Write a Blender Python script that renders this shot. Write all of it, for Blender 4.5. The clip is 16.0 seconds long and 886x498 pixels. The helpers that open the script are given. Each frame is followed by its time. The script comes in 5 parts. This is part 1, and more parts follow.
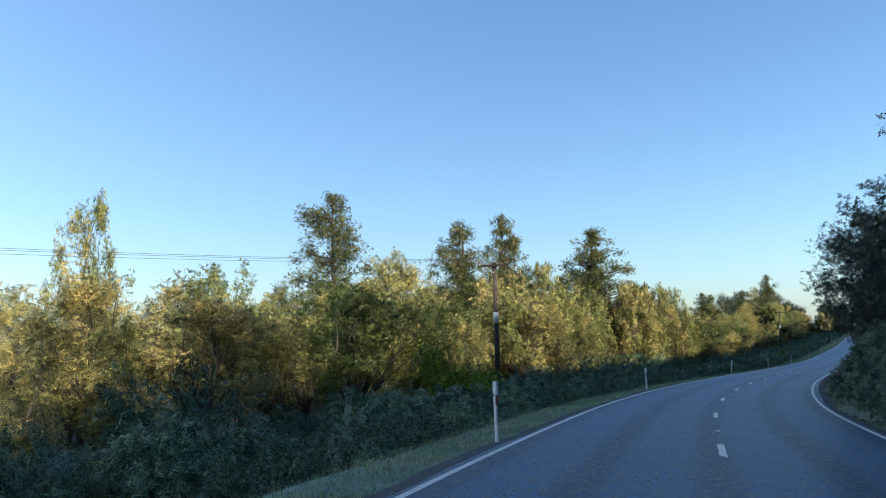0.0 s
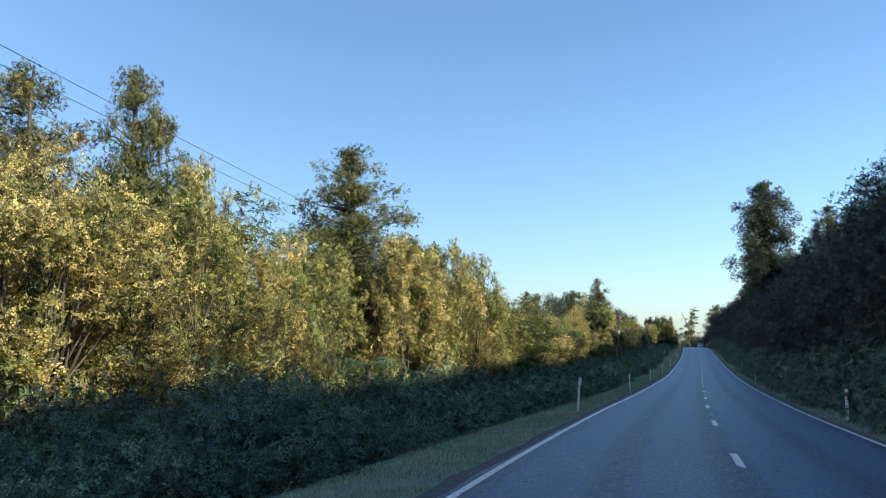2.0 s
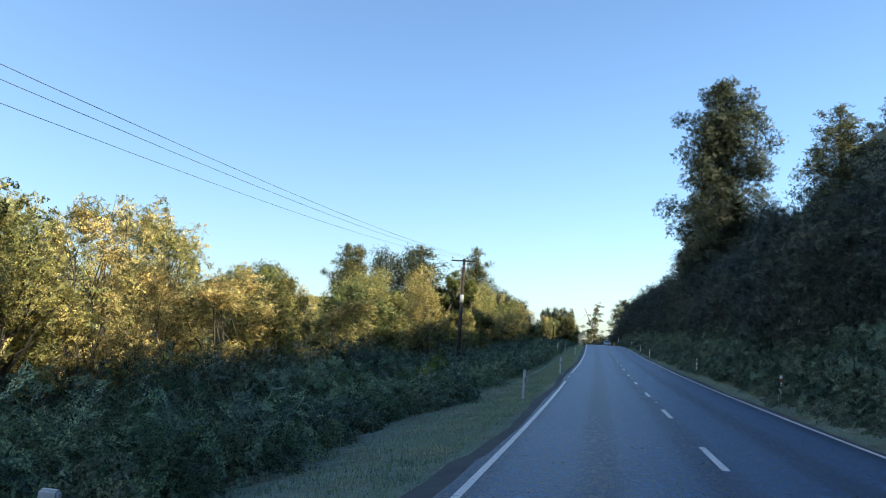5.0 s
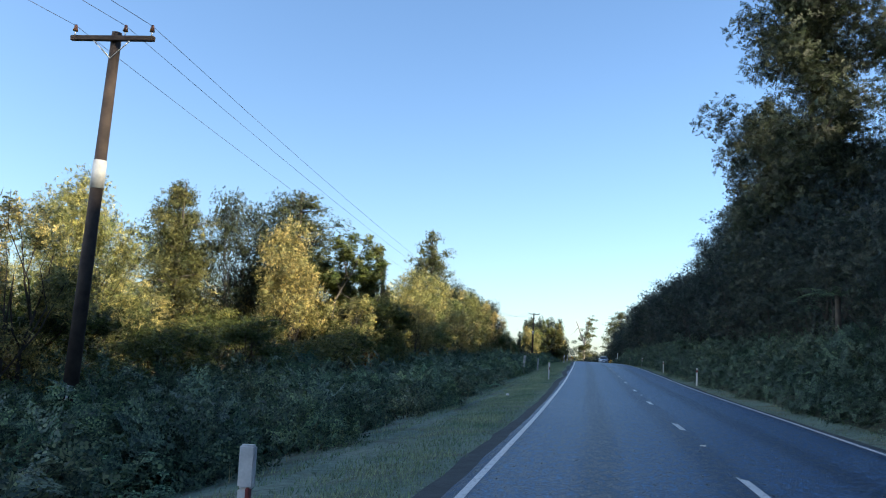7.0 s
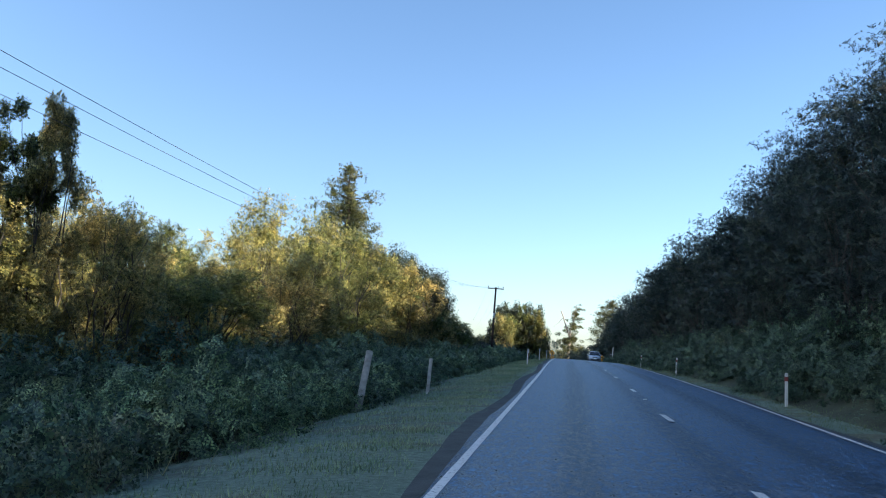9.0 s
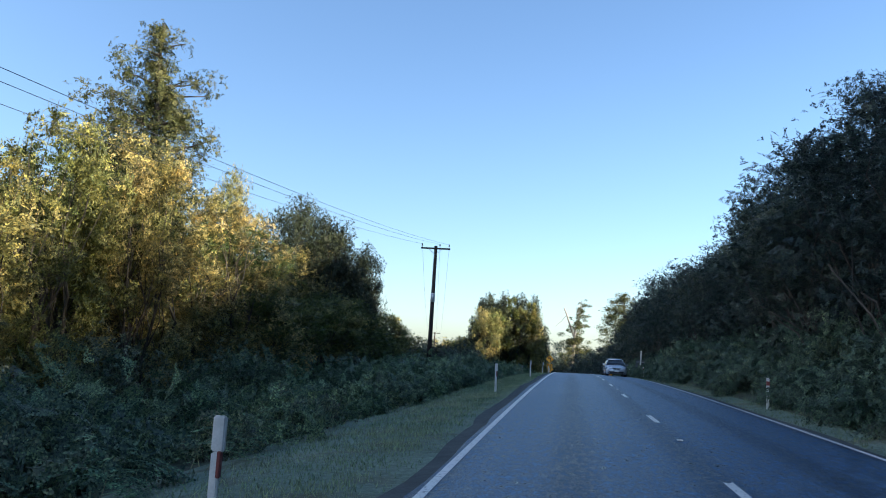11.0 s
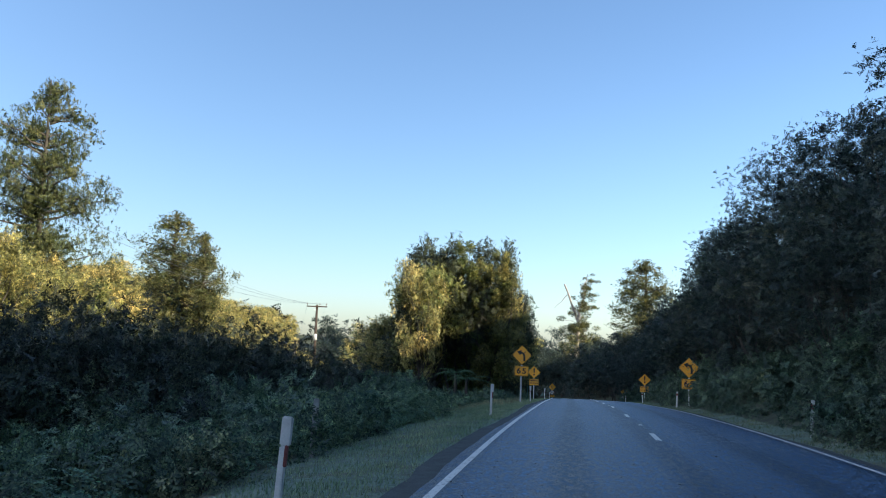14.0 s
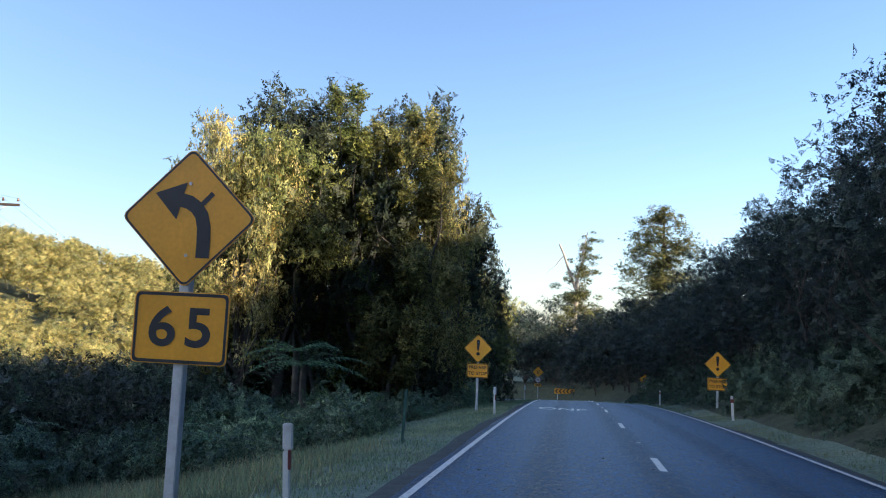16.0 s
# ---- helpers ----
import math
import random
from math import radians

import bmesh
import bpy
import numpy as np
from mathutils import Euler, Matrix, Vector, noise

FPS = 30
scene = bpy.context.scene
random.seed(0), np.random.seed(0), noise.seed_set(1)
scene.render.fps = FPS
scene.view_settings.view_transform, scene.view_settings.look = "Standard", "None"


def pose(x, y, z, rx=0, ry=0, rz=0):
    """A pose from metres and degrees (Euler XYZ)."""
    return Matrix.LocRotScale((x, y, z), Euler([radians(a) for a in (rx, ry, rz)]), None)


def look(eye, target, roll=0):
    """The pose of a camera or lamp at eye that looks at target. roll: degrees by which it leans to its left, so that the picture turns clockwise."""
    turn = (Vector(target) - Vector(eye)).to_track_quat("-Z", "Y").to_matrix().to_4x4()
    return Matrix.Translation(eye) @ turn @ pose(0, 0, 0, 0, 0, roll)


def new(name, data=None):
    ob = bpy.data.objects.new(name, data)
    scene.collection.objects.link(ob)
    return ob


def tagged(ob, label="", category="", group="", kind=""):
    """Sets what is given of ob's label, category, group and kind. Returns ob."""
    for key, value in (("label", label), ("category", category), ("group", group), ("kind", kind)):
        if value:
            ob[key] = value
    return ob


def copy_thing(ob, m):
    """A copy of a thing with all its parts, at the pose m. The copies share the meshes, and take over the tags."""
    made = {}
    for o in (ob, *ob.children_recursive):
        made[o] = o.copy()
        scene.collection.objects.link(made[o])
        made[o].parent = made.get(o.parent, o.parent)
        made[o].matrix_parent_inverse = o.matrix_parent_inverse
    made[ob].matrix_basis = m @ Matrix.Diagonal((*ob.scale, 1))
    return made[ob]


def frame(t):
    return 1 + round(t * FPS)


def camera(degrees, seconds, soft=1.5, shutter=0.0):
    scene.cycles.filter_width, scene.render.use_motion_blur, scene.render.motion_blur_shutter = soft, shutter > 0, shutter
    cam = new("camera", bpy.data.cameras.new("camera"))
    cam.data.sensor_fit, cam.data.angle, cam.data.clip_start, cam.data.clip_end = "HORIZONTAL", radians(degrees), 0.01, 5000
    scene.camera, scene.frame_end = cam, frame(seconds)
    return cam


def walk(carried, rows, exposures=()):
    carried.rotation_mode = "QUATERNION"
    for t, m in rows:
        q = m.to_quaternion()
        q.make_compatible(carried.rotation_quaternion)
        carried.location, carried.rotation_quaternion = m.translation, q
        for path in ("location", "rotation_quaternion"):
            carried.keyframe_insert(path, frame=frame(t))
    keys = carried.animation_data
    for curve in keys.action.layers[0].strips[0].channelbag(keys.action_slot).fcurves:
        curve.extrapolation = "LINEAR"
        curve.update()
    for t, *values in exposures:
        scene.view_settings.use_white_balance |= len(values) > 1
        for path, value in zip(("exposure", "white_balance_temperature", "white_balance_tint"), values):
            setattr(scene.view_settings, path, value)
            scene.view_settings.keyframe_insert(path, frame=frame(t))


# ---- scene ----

# ---- camera and its drive ----
cam = camera(55.98, 16.0, soft=1.05)
ROWS = [  # seconds, x, y, z, and Euler turns in degrees
    (0.0, 0.000, 0.000, 0.000, 96.193, 1.569, 28.079),
    (0.5, -2.989, 10.980, -0.357, 96.334, 1.718, 25.025),
    (1.0, -5.278, 22.246, -0.707, 96.260, 0.868, 22.018),
    (1.5, -7.059, 33.761, -1.032, 95.891, 0.457, 19.136),
    (2.0, -8.265, 45.530, -1.330, 96.535, -0.092, 16.631),
    (2.5, -8.974, 57.504, -1.615, 96.732, -1.044, 14.625),
    (3.0, -9.320, 69.610, -1.897, 96.622, -0.299, 13.117),
    (3.5, -9.457, 81.775, -2.179, 96.119, -1.269, 12.075),
    (4.0, -9.476, 93.978, -2.433, 95.904, -2.085, 10.912),
    (4.5, -9.477, 106.197, -2.639, 96.031, -2.190, 10.315),
    (7.0, -9.431, 167.033, -2.795, 97.475, -3.016, 9.654),
    (7.5, -9.409, 179.073, -2.669, 97.409, -3.616, 9.446),
    (8.0, -9.357, 191.006, -2.515, 97.155, -3.874, 9.227),
    (8.5, -9.303, 202.840, -2.327, 96.949, -4.656, 9.000),
    (9.0, -9.298, 214.585, -2.085, 96.943, -3.940, 8.693),
    (9.5, -9.298, 226.265, -1.807, 97.120, -3.314, 9.055),
    (10.0, -9.274, 237.959, -1.531, 97.196, -3.102, 8.978),
    (12.5, -9.512, 297.626, -0.631, 96.943, -2.599, 9.348),
    (13.0, -9.570, 309.583, -0.584, 96.820, -2.593, 9.439),
    (13.5, -9.644, 321.431, -0.586, 96.625, -2.676, 9.443),
    (14.0, -9.683, 333.130, -0.651, 96.572, -2.285, 9.302),
    (14.5, -9.706, 344.639, -0.799, 96.541, -1.979, 9.817),
    (15.0, -9.716, 355.901, -1.061, 96.087, -1.791, 9.837),
    (15.5, -9.731, 366.950, -1.448, 95.363, -2.201, 9.331),
    (16.0, -9.822, 377.882, -1.921, 95.199, -2.146, 9.168),
]
EXPOSURE = 1.38
walk(cam, [(t, pose(x, y, z, rx, ry, rz)) for t, x, y, z, rx, ry, rz in ROWS],
     [(0, EXPOSURE - 0.2, 5200, 5), (4, EXPOSURE + 0.05, 5380, 7), (9, EXPOSURE + 0.12, 5440, 8), (13, EXPOSURE + 0.05, 5440, 8), (14.5, EXPOSURE, 5500, 8), (16, EXPOSURE + 0.25, 5600, 13)])

# ---- sky, sun ----
SUN_UP, SUN_TO = 24.0, (0.9, -0.436)   # height in degrees; the way to the sun over the ground
world = bpy.data.worlds.new("sky")
scene.world = world
world.use_nodes = True
wn, wl = world.node_tree.nodes, world.node_tree.links
sky = wn.new("ShaderNodeTexSky")
sky.sky_type, sky.sun_disc = "NISHITA", False
sky.sun_elevation, sky.sun_rotation = radians(SUN_UP), -math.atan2(SUN_TO[0], SUN_TO[1])
sky.altitude, sky.air_density, sky.dust_density, sky.ozone_density = 100, 1.0, 0.9, 1.2
wl.new(sky.outputs[0], wn["Background"].inputs[0])
wn["Background"].inputs[1].default_value = 0.08

sun = new("sun", bpy.data.lights.new("sun", "SUN"))
sun.data.energy, sun.data.angle, sun.data.color = 5.0, radians(0.6), (1.0, 0.78, 0.47)
sun.matrix_world = look((0, 0, 60), (-SUN_TO[0], -SUN_TO[1], 60 - math.tan(radians(SUN_UP))))

# ---- materials ----
def material(name, rough=0.7, metal=0.0):
    m = bpy.data.materials.new(name)
    m.use_nodes = True
    b = m.node_tree.nodes["Principled BSDF"]
    b.inputs["Roughness"].default_value, b.inputs["Metallic"].default_value = rough, metal
    return m, m.node_tree.nodes, m.node_tree.links, b


def ramp(nodes, links, source, stops):
    r = nodes.new("ShaderNodeValToRGB")
    while len(r.color_ramp.elements) < len(stops):
        r.color_ramp.elements.new(0.5)
    for e, (at, c) in zip(r.color_ramp.elements, stops):
        e.position, e.color = at, (*c, 1)
    links.new(source, r.inputs[0])
    return r.outputs[0]


def noise_of(nodes, links, scale, detail=4.0, vector=None, rough=0.55):
    n = nodes.new("ShaderNodeTexNoise")
    n.inputs["Scale"].default_value, n.inputs["Detail"].default_value, n.inputs["Roughness"].default_value = scale, detail, rough
    if vector is not None:
        links.new(vector, n.inputs["Vector"])
    return n.outputs[0]


def mixed(nodes, links, kind, fac, a, b):
    m = nodes.new("ShaderNodeMix")
    m.data_type, m.blend_type = "RGBA", kind
    for socket, v in ((m.inputs[0], fac), (m.inputs[6], a), (m.inputs[7], b)):
        if isinstance(v, (int, float)):
            socket.default_value = v
        elif isinstance(v, tuple):
            socket.default_value = (*v, 1)
        else:
            links.new(v, socket)
    return m.outputs[2]


def bump(nodes, links, b, height, strength, distance):
    n = nodes.new("ShaderNodeBump")
    n.inputs["Strength"].default_value, n.inputs["Distance"].default_value = strength, distance
    links.new(height, n.inputs["Height"])
    links.new(n.outputs[0], b.inputs["Normal"])


def plain(name, colour, rough=0.6, metal=0.0, vary=0.25, scale=6.0, relief=0.0):
    m, n, l, b = material(name, rough, metal)
    at = n.new("ShaderNodeTexCoord").outputs["Object"]
    dark = tuple(c * (1 - vary) for c in colour)
    light = tuple(min(1, c * (1 + vary)) for c in colour)
    coarse = ramp(n, l, noise_of(n, l, scale, 5, at), [(0.3, dark), (0.7, light)])
    fine = ramp(n, l, noise_of(n, l, scale * 9, 3, at), [(0.25, (0.78,) * 3), (0.75, (1, 1, 1))])
    l.new(mixed(n, l, "MULTIPLY", 0.7, coarse, fine), b.inputs["Base Color"])
    if relief:
        bump(n, l, b, noise_of(n, l, scale * 6, 4, at), 0.6, relief)
    return m


def foliage(name, a, b_, c, gloss=0.5, through_light=0.3, cell=0.0, upright=1.0):
    """Leaves: the hue drifts from plant to plant and from leaf to leaf."""
    m, n, l, b = material(name, gloss)
    info, geo = n.new("ShaderNodeObjectInfo"), n.new("ShaderNodeNewGeometry")
    at = n.new("ShaderNodeTexCoord").outputs["Object"]
    plant = ramp(n, l, info.outputs["Random"], [(0.0, a), (0.5, b_), (1.0, c)])
    leaf = ramp(n, l, geo.outputs["Random Per Island"], [(0.0, (0.5,) * 3), (0.6, (1, 1, 1)), (1.0, (1.4, 1.34, 1.15))])
    bough = ramp(n, l, noise_of(n, l, 0.7, 2, at), [(0.32, (0.55, 0.66, 0.6)), (0.68, (1.3, 1.15, 1.05))])
    colour = mixed(n, l, "MULTIPLY", 1.0, mixed(n, l, "MULTIPLY", 1.0, plant, leaf), bough)
    l.new(colour, b.inputs["Base Color"])
    b.inputs["Specular IOR Level"].default_value = 0.3
    t = n.new("ShaderNodeBsdfTranslucent")
    l.new(colour, t.inputs[0])
    mix = n.new("ShaderNodeMixShader")
    mix.inputs[0].default_value = through_light
    l.new(b.outputs[0], mix.inputs[1])
    l.new(t.outputs[0], mix.inputs[2])
    last = mix.outputs[0]
    if cell:   # each spray is made up of small leaflets, each with its own tone, and gaps between them
        tall = n.new("ShaderNodeMapping")
        tall.inputs["Scale"].default_value = (1, 1, upright)
        l.new(at, tall.inputs[0])
        v = n.new("ShaderNodeTexVoronoi")
        v.inputs["Scale"].default_value = 1 / cell
        l.new(tall.outputs[0], v.inputs["Vector"])
        tone = ramp(n, l, v.outputs["Color"], [(0.25, (0.42, 0.48, 0.52)), (0.5, (1, 1, 1)), (0.8, (1.65, 1.5, 1.25))])
        spotted = mixed(n, l, "MULTIPLY", 1.0, colour, tone)
        l.new(spotted, b.inputs["Base Color"])
        l.new(spotted, t.inputs[0])
        gap = n.new("ShaderNodeMath")
        gap.operation = "GREATER_THAN"
        gap.inputs[1].default_value = 0.52
        l.new(v.outputs["Distance"], gap.inputs[0])
        clear, cut = n.new("ShaderNodeBsdfTransparent"), n.new("ShaderNodeMixShader")
        l.new(gap.outputs[0], cut.inputs[0])
        l.new(last, cut.inputs[1])
        l.new(clear.outputs[0], cut.inputs[2])
        last = cut.outputs[0]
    l.new(last, n["Material Output"].inputs[0])
    return m


GOLD = foliage("small_olive_leaves", (0.43, 0.385, 0.185), (0.36, 0.355, 0.155), (0.22, 0.26, 0.105), 0.5, 0.42, 0.045, 0.62)
GREEN = foliage("broad_green_leaves", (0.085, 0.12, 0.045), (0.13, 0.16, 0.055), (0.2, 0.205, 0.08), 0.5, 0.38, 0.05)
DARK = foliage("dark_conifer_leaves", (0.09, 0.11, 0.048), (0.115, 0.125, 0.052), (0.085, 0.105, 0.052), 0.55, 0.3, 0.06)
# darker copy of the conifer leaves, with shade painted into the colour
DEEP_SHADE = foliage("shade_darkened_leaves", (0.045, 0.062, 0.042), (0.056, 0.072, 0.044), (0.05, 0.065, 0.046), 0.55, 0.25, 0.07)
# leaf colours darkened and turned blue to paint in the forest's shade
SHADE = foliage("shaded_forest_leaves", (0.034, 0.055, 0.06), (0.048, 0.072, 0.068), (0.072, 0.088, 0.07), 0.5, 0.35, 0.065)
LIME = foliage("lime_leaves", (0.2, 0.27, 0.02), (0.22, 0.28, 0.022), (0.17, 0.22, 0.02), 0.5, 0.4, 0.05)
RUST = foliage("rust_leaves", (0.3, 0.13, 0.03), (0.25, 0.13, 0.035), (0.18, 0.13, 0.04), 0.5, 0.4, 0.05)
# fern and shrub colours below carry some blue of skylit shade
FERN = foliage("fern_fronds", (0.125, 0.24, 0.15), (0.155, 0.27, 0.165), (0.19, 0.27, 0.17), 0.6, 0.3, 0.035)
# the fern colours again, darkened to put the bank's shade into them
FERN_SHADED = foliage("shaded_fern_fronds", (0.06, 0.108, 0.088), (0.074, 0.122, 0.094), (0.09, 0.128, 0.096), 0.6, 0.3, 0.04)
SHRUB = foliage("shrub_leaves", (0.1, 0.165, 0.125), (0.13, 0.195, 0.14), (0.175, 0.21, 0.15), 0.5, 0.3, 0.045)
BLADE = foliage("grass_blades", (0.2, 0.3, 0.19), (0.24, 0.335, 0.215), (0.3, 0.35, 0.22), 0.6, 0.3)
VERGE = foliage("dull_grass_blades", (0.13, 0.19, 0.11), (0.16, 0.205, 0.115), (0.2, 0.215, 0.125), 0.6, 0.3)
STRAW = foliage("dry_grass_blades", (0.36, 0.34, 0.22), (0.31, 0.31, 0.19), (0.26, 0.28, 0.17), 0.7, 0.3)
BARK = plain("bark", (0.07, 0.06, 0.05), 0.9, vary=0.45, scale=3, relief=0.02)
PALE = plain("pale_dead_wood", (0.3, 0.27, 0.23), 0.9, vary=0.3, scale=3, relief=0.01)


def asphalt():
    """Chip seal, tinted blue for skylit shade: wheel tracks polished darker, bleeding tar that shines, coarse stones.
    """
    m, n, l, b = material("chip_seal", 0.55)
    uv = n.new("ShaderNodeUVMap")
    uv.uv_map = "lane"
    sep = n.new("ShaderNodeSeparateXYZ")
    l.new(uv.outputs[0], sep.inputs[0])
    at = n.new("ShaderNodeTexCoord").outputs["Object"]
    stretch = n.new("ShaderNodeMapping")
    stretch.inputs["Scale"].default_value = (1.2, 0.2, 1)
    l.new(uv.outputs[0], stretch.inputs[0])
    wob = n.new("ShaderNodeMath")
    wob.operation = "MULTIPLY_ADD"
    l.new(noise_of(n, l, 0.35, 3, stretch.outputs[0]), wob.inputs[0])
    wob.inputs[1].default_value = 0.3
    l.new(sep.outputs[0], wob.inputs[2])
    lane = n.new("ShaderNodeMath")       # four wheel tracks across the two lanes
    lane.operation = "MULTIPLY"
    l.new(wob.outputs[0], lane.inputs[0])
    lane.inputs[1].default_value = 2 * math.pi / 1.65
    wave = n.new("ShaderNodeMath")
    wave.operation = "COSINE"
    l.new(lane.outputs[0], wave.inputs[0])
    track = ramp(n, l, wave.outputs[0], [(0.0, (0, 0, 0)), (0.9, (1, 1, 1))])
    # both road colours have the blue of skylit shade mixed in
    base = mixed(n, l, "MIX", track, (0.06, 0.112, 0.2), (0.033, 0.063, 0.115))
    stones = ramp(n, l, noise_of(n, l, 26, 5, at, 0.8), [(0.38, (0.4,) * 3), (0.52, (0.95,) * 3), (0.66, (1.9,) * 3)])
    coarse = n.new("ShaderNodeMapping")
    coarse.inputs["Scale"].default_value = (11, 3.2, 1)
    l.new(uv.outputs[0], coarse.inputs[0])
    patch = ramp(n, l, noise_of(n, l, 1.0, 5, coarse.outputs[0], 0.75), [(0.34, (0.36,) * 3), (0.5, (0.92,) * 3), (0.66, (2.2,) * 3)])
    colour = mixed(n, l, "MULTIPLY", 1.0, mixed(n, l, "MULTIPLY", 1.0, base, patch), stones)
    # pale spots: worn streaks, with patches of road sheen painted in as colour
    here = ramp(n, l, noise_of(n, l, 0.055, 2, uv.outputs[0]), [(0.6, (0, 0, 0)), (0.68, (1, 1, 1))])
    spots = ramp(n, l, noise_of(n, l, 0.55, 5, coarse.outputs[0], 0.8), [(0.53, (0, 0, 0)), (0.6, (1, 1, 1))])
    worn = mixed(n, l, "MULTIPLY", 1.0, here, spots)
    colour = mixed(n, l, "MIX", worn, colour, (0.17, 0.2, 0.25))
    l.new(colour, b.inputs["Base Color"])
    b.inputs["Specular IOR Level"].default_value = 0.38
    tar = ramp(n, l, noise_of(n, l, 1.0, 5, coarse.outputs[0], 0.7), [(0.36, (0.27,) * 3), (0.60, (0.58,) * 3)])
    l.new(tar, b.inputs["Roughness"])
    bump(n, l, b, noise_of(n, l, 26, 4, at, 0.8), 1.0, 0.03)
    return m


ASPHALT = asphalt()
GRAVEL = plain("shoulder_gravel", (0.046, 0.056, 0.056), 0.95, vary=0.35, scale=3, relief=0.02)


def earth():
    m, n, l, b = material("grassy_ground", 0.95)
    at = n.new("ShaderNodeTexCoord").outputs["Object"]
    big = ramp(n, l, noise_of(n, l, 0.25, 5, at), [(0.3, (0.105, 0.155, 0.11)), (0.55, (0.15, 0.205, 0.15)), (0.75, (0.2, 0.235, 0.17))])
    small = ramp(n, l, noise_of(n, l, 9, 5, at, 0.7), [(0.3, (0.5,) * 3), (0.7, (1.25,) * 3)])
    bare = ramp(n, l, noise_of(n, l, 0.7, 6, at, 0.65), [(0.5, (0, 0, 0)), (0.62, (0.8,) * 3)])
    turf = mixed(n, l, "MIX", bare, big, (0.1, 0.098, 0.062))
    l.new(mixed(n, l, "MULTIPLY", 1.0, turf, small), b.inputs["Base Color"])
    bump(n, l, b, noise_of(n, l, 12, 5, at), 0.8, 0.06)
    return m


EARTH = earth()
LITTER = plain("forest_floor", (0.045, 0.055, 0.028), 0.95, vary=0.45, scale=1.5, relief=0.05)


def paint_white():
    m, n, l, b = material("worn_white_paint", 0.55)
    at = n.new("ShaderNodeTexCoord").outputs["Object"]
    wear = ramp(n, l, noise_of(n, l, 16, 6, at, 0.75), [(0.36, (0.12,) * 3), (0.46, (0.62, 0.62, 0.6)), (1.0, (0.8, 0.8, 0.77))])
    l.new(wear, b.inputs["Base Color"])
    bump(n, l, b, noise_of(n, l, 38, 3, at, 0.8), 0.5, 0.006)
    return m


LINE = paint_white()

# ---- the road's line and the lie of the land ----
ROAD = [  # x, y, z of the centre line
    (31, -85, 0.9), (16.5, -42, -0.5), (5.6, -12, -1.28), (1.04, 0.3, -1.6), (-1.63, 10, -1.9), (-5.34, 30, -2.5), (-7.23, 50, -3.01), (-7.8, 70, -3.47),
    (-7.8, 90, -3.91), (-7.72, 110, -4.24), (-7.57, 130, -4.44), (-7.47, 150, -4.43), (-7.45, 170, -4.27), (-7.35, 190, -4.02), (-7.31, 210, -3.69),
    (-7.31, 230, -3.24), (-7.36, 250, -2.8), (-7.54, 270, -2.45), (-7.67, 290, -2.23), (-7.77, 310, -2.13), (-7.88, 330, -2.18), (-8.03, 350, -2.45),
    (-8.16, 370, -3.11), (-8.45, 390, -4.02), (-8.63, 410, -5.03), (-8.82, 430, -6.3), (-9.0, 450, -7.95), (-9.7, 470, -9.6), (-12.8, 490, -11.4), (-21, 506, -12.9), (-35, 516, -13.9), (-53, 521, -14.8),
]
BANK_AT, BANK = (0, 50, 90, 130, 190, 250, 330, 400), (0.05, 0.028, 0.016, 0.002, -0.021, 0.0, 0.009, 0.0)
LEFT_AT, LEFT_W = (0, 40, 80, 150, 210, 300, 420), (3.58, 3.5, 3.36, 3.35, 3.22, 3.27, 3.33)


def spline(points, step):
    """Points every so many metres on a smooth line through those given."""
    p = np.array(points, float)
    p = np.vstack([2 * p[0] - p[1], p, 2 * p[-1] - p[-2]])
    out = []
    for i in range(1, len(p) - 2):
        n = max(1, int(np.linalg.norm(p[i + 1] - p[i]) / step))
        s = np.arange(n)[:, None] / n
        a, b, c, d = p[i - 1], p[i], p[i + 1], p[i + 2]
        out.append(0.5 * (2 * b + (c - a) * s + (2 * a - 5 * b + 4 * c - d) * s**2 + (3 * b - a - 3 * c + d) * s**3))
    return np.vstack(out + [p[-2:-1]])


MID = spline(ROAD, 1.0)
WAY = np.gradient(MID, axis=0)
WAY /= np.linalg.norm(WAY[:, :2], axis=1)[:, None]
SIDE = np.stack([WAY[:, 1], -WAY[:, 0], -np.interp(MID[:, 1], BANK_AT, BANK)], 1)
ALONG = np.concatenate([[0], np.cumsum(np.linalg.norm(np.diff(MID, axis=0), axis=1))])
LEFT = np.interp(MID[:, 1], LEFT_AT, LEFT_W)
RIGHT = LEFT * 0.955


def mid(y):
    """The centre line's x, z and place in the list at this y."""
    i = float(np.interp(y, MID[:, 1], np.arange(len(MID))))
    return float(np.interp(i, np.arange(len(MID)), MID[:, 0])), float(np.interp(i, np.arange(len(MID)), MID[:, 2])), i


# far to the right RISE builds an unseen ridge, added to block the sun
ACROSS = (-400, -120, -60, -35, -20, -12, -9, -7.2, -6, -5, -4.3, -3.4, 0, 3.3, 4.2, 5, 6, 8, 12, 24, 40, 58, 90, 200, 400)
RISE = (-9, -5, -2.4, -1.6, -1.7, -1.55, -1.05, -0.55, -0.3, -0.17, -0.1, -0.07, -0.07, -0.07, -0.08, 0.05, 0.5, 1.7, 3.2, 9.5, 24.5, 37.6, 39, 30, 10)


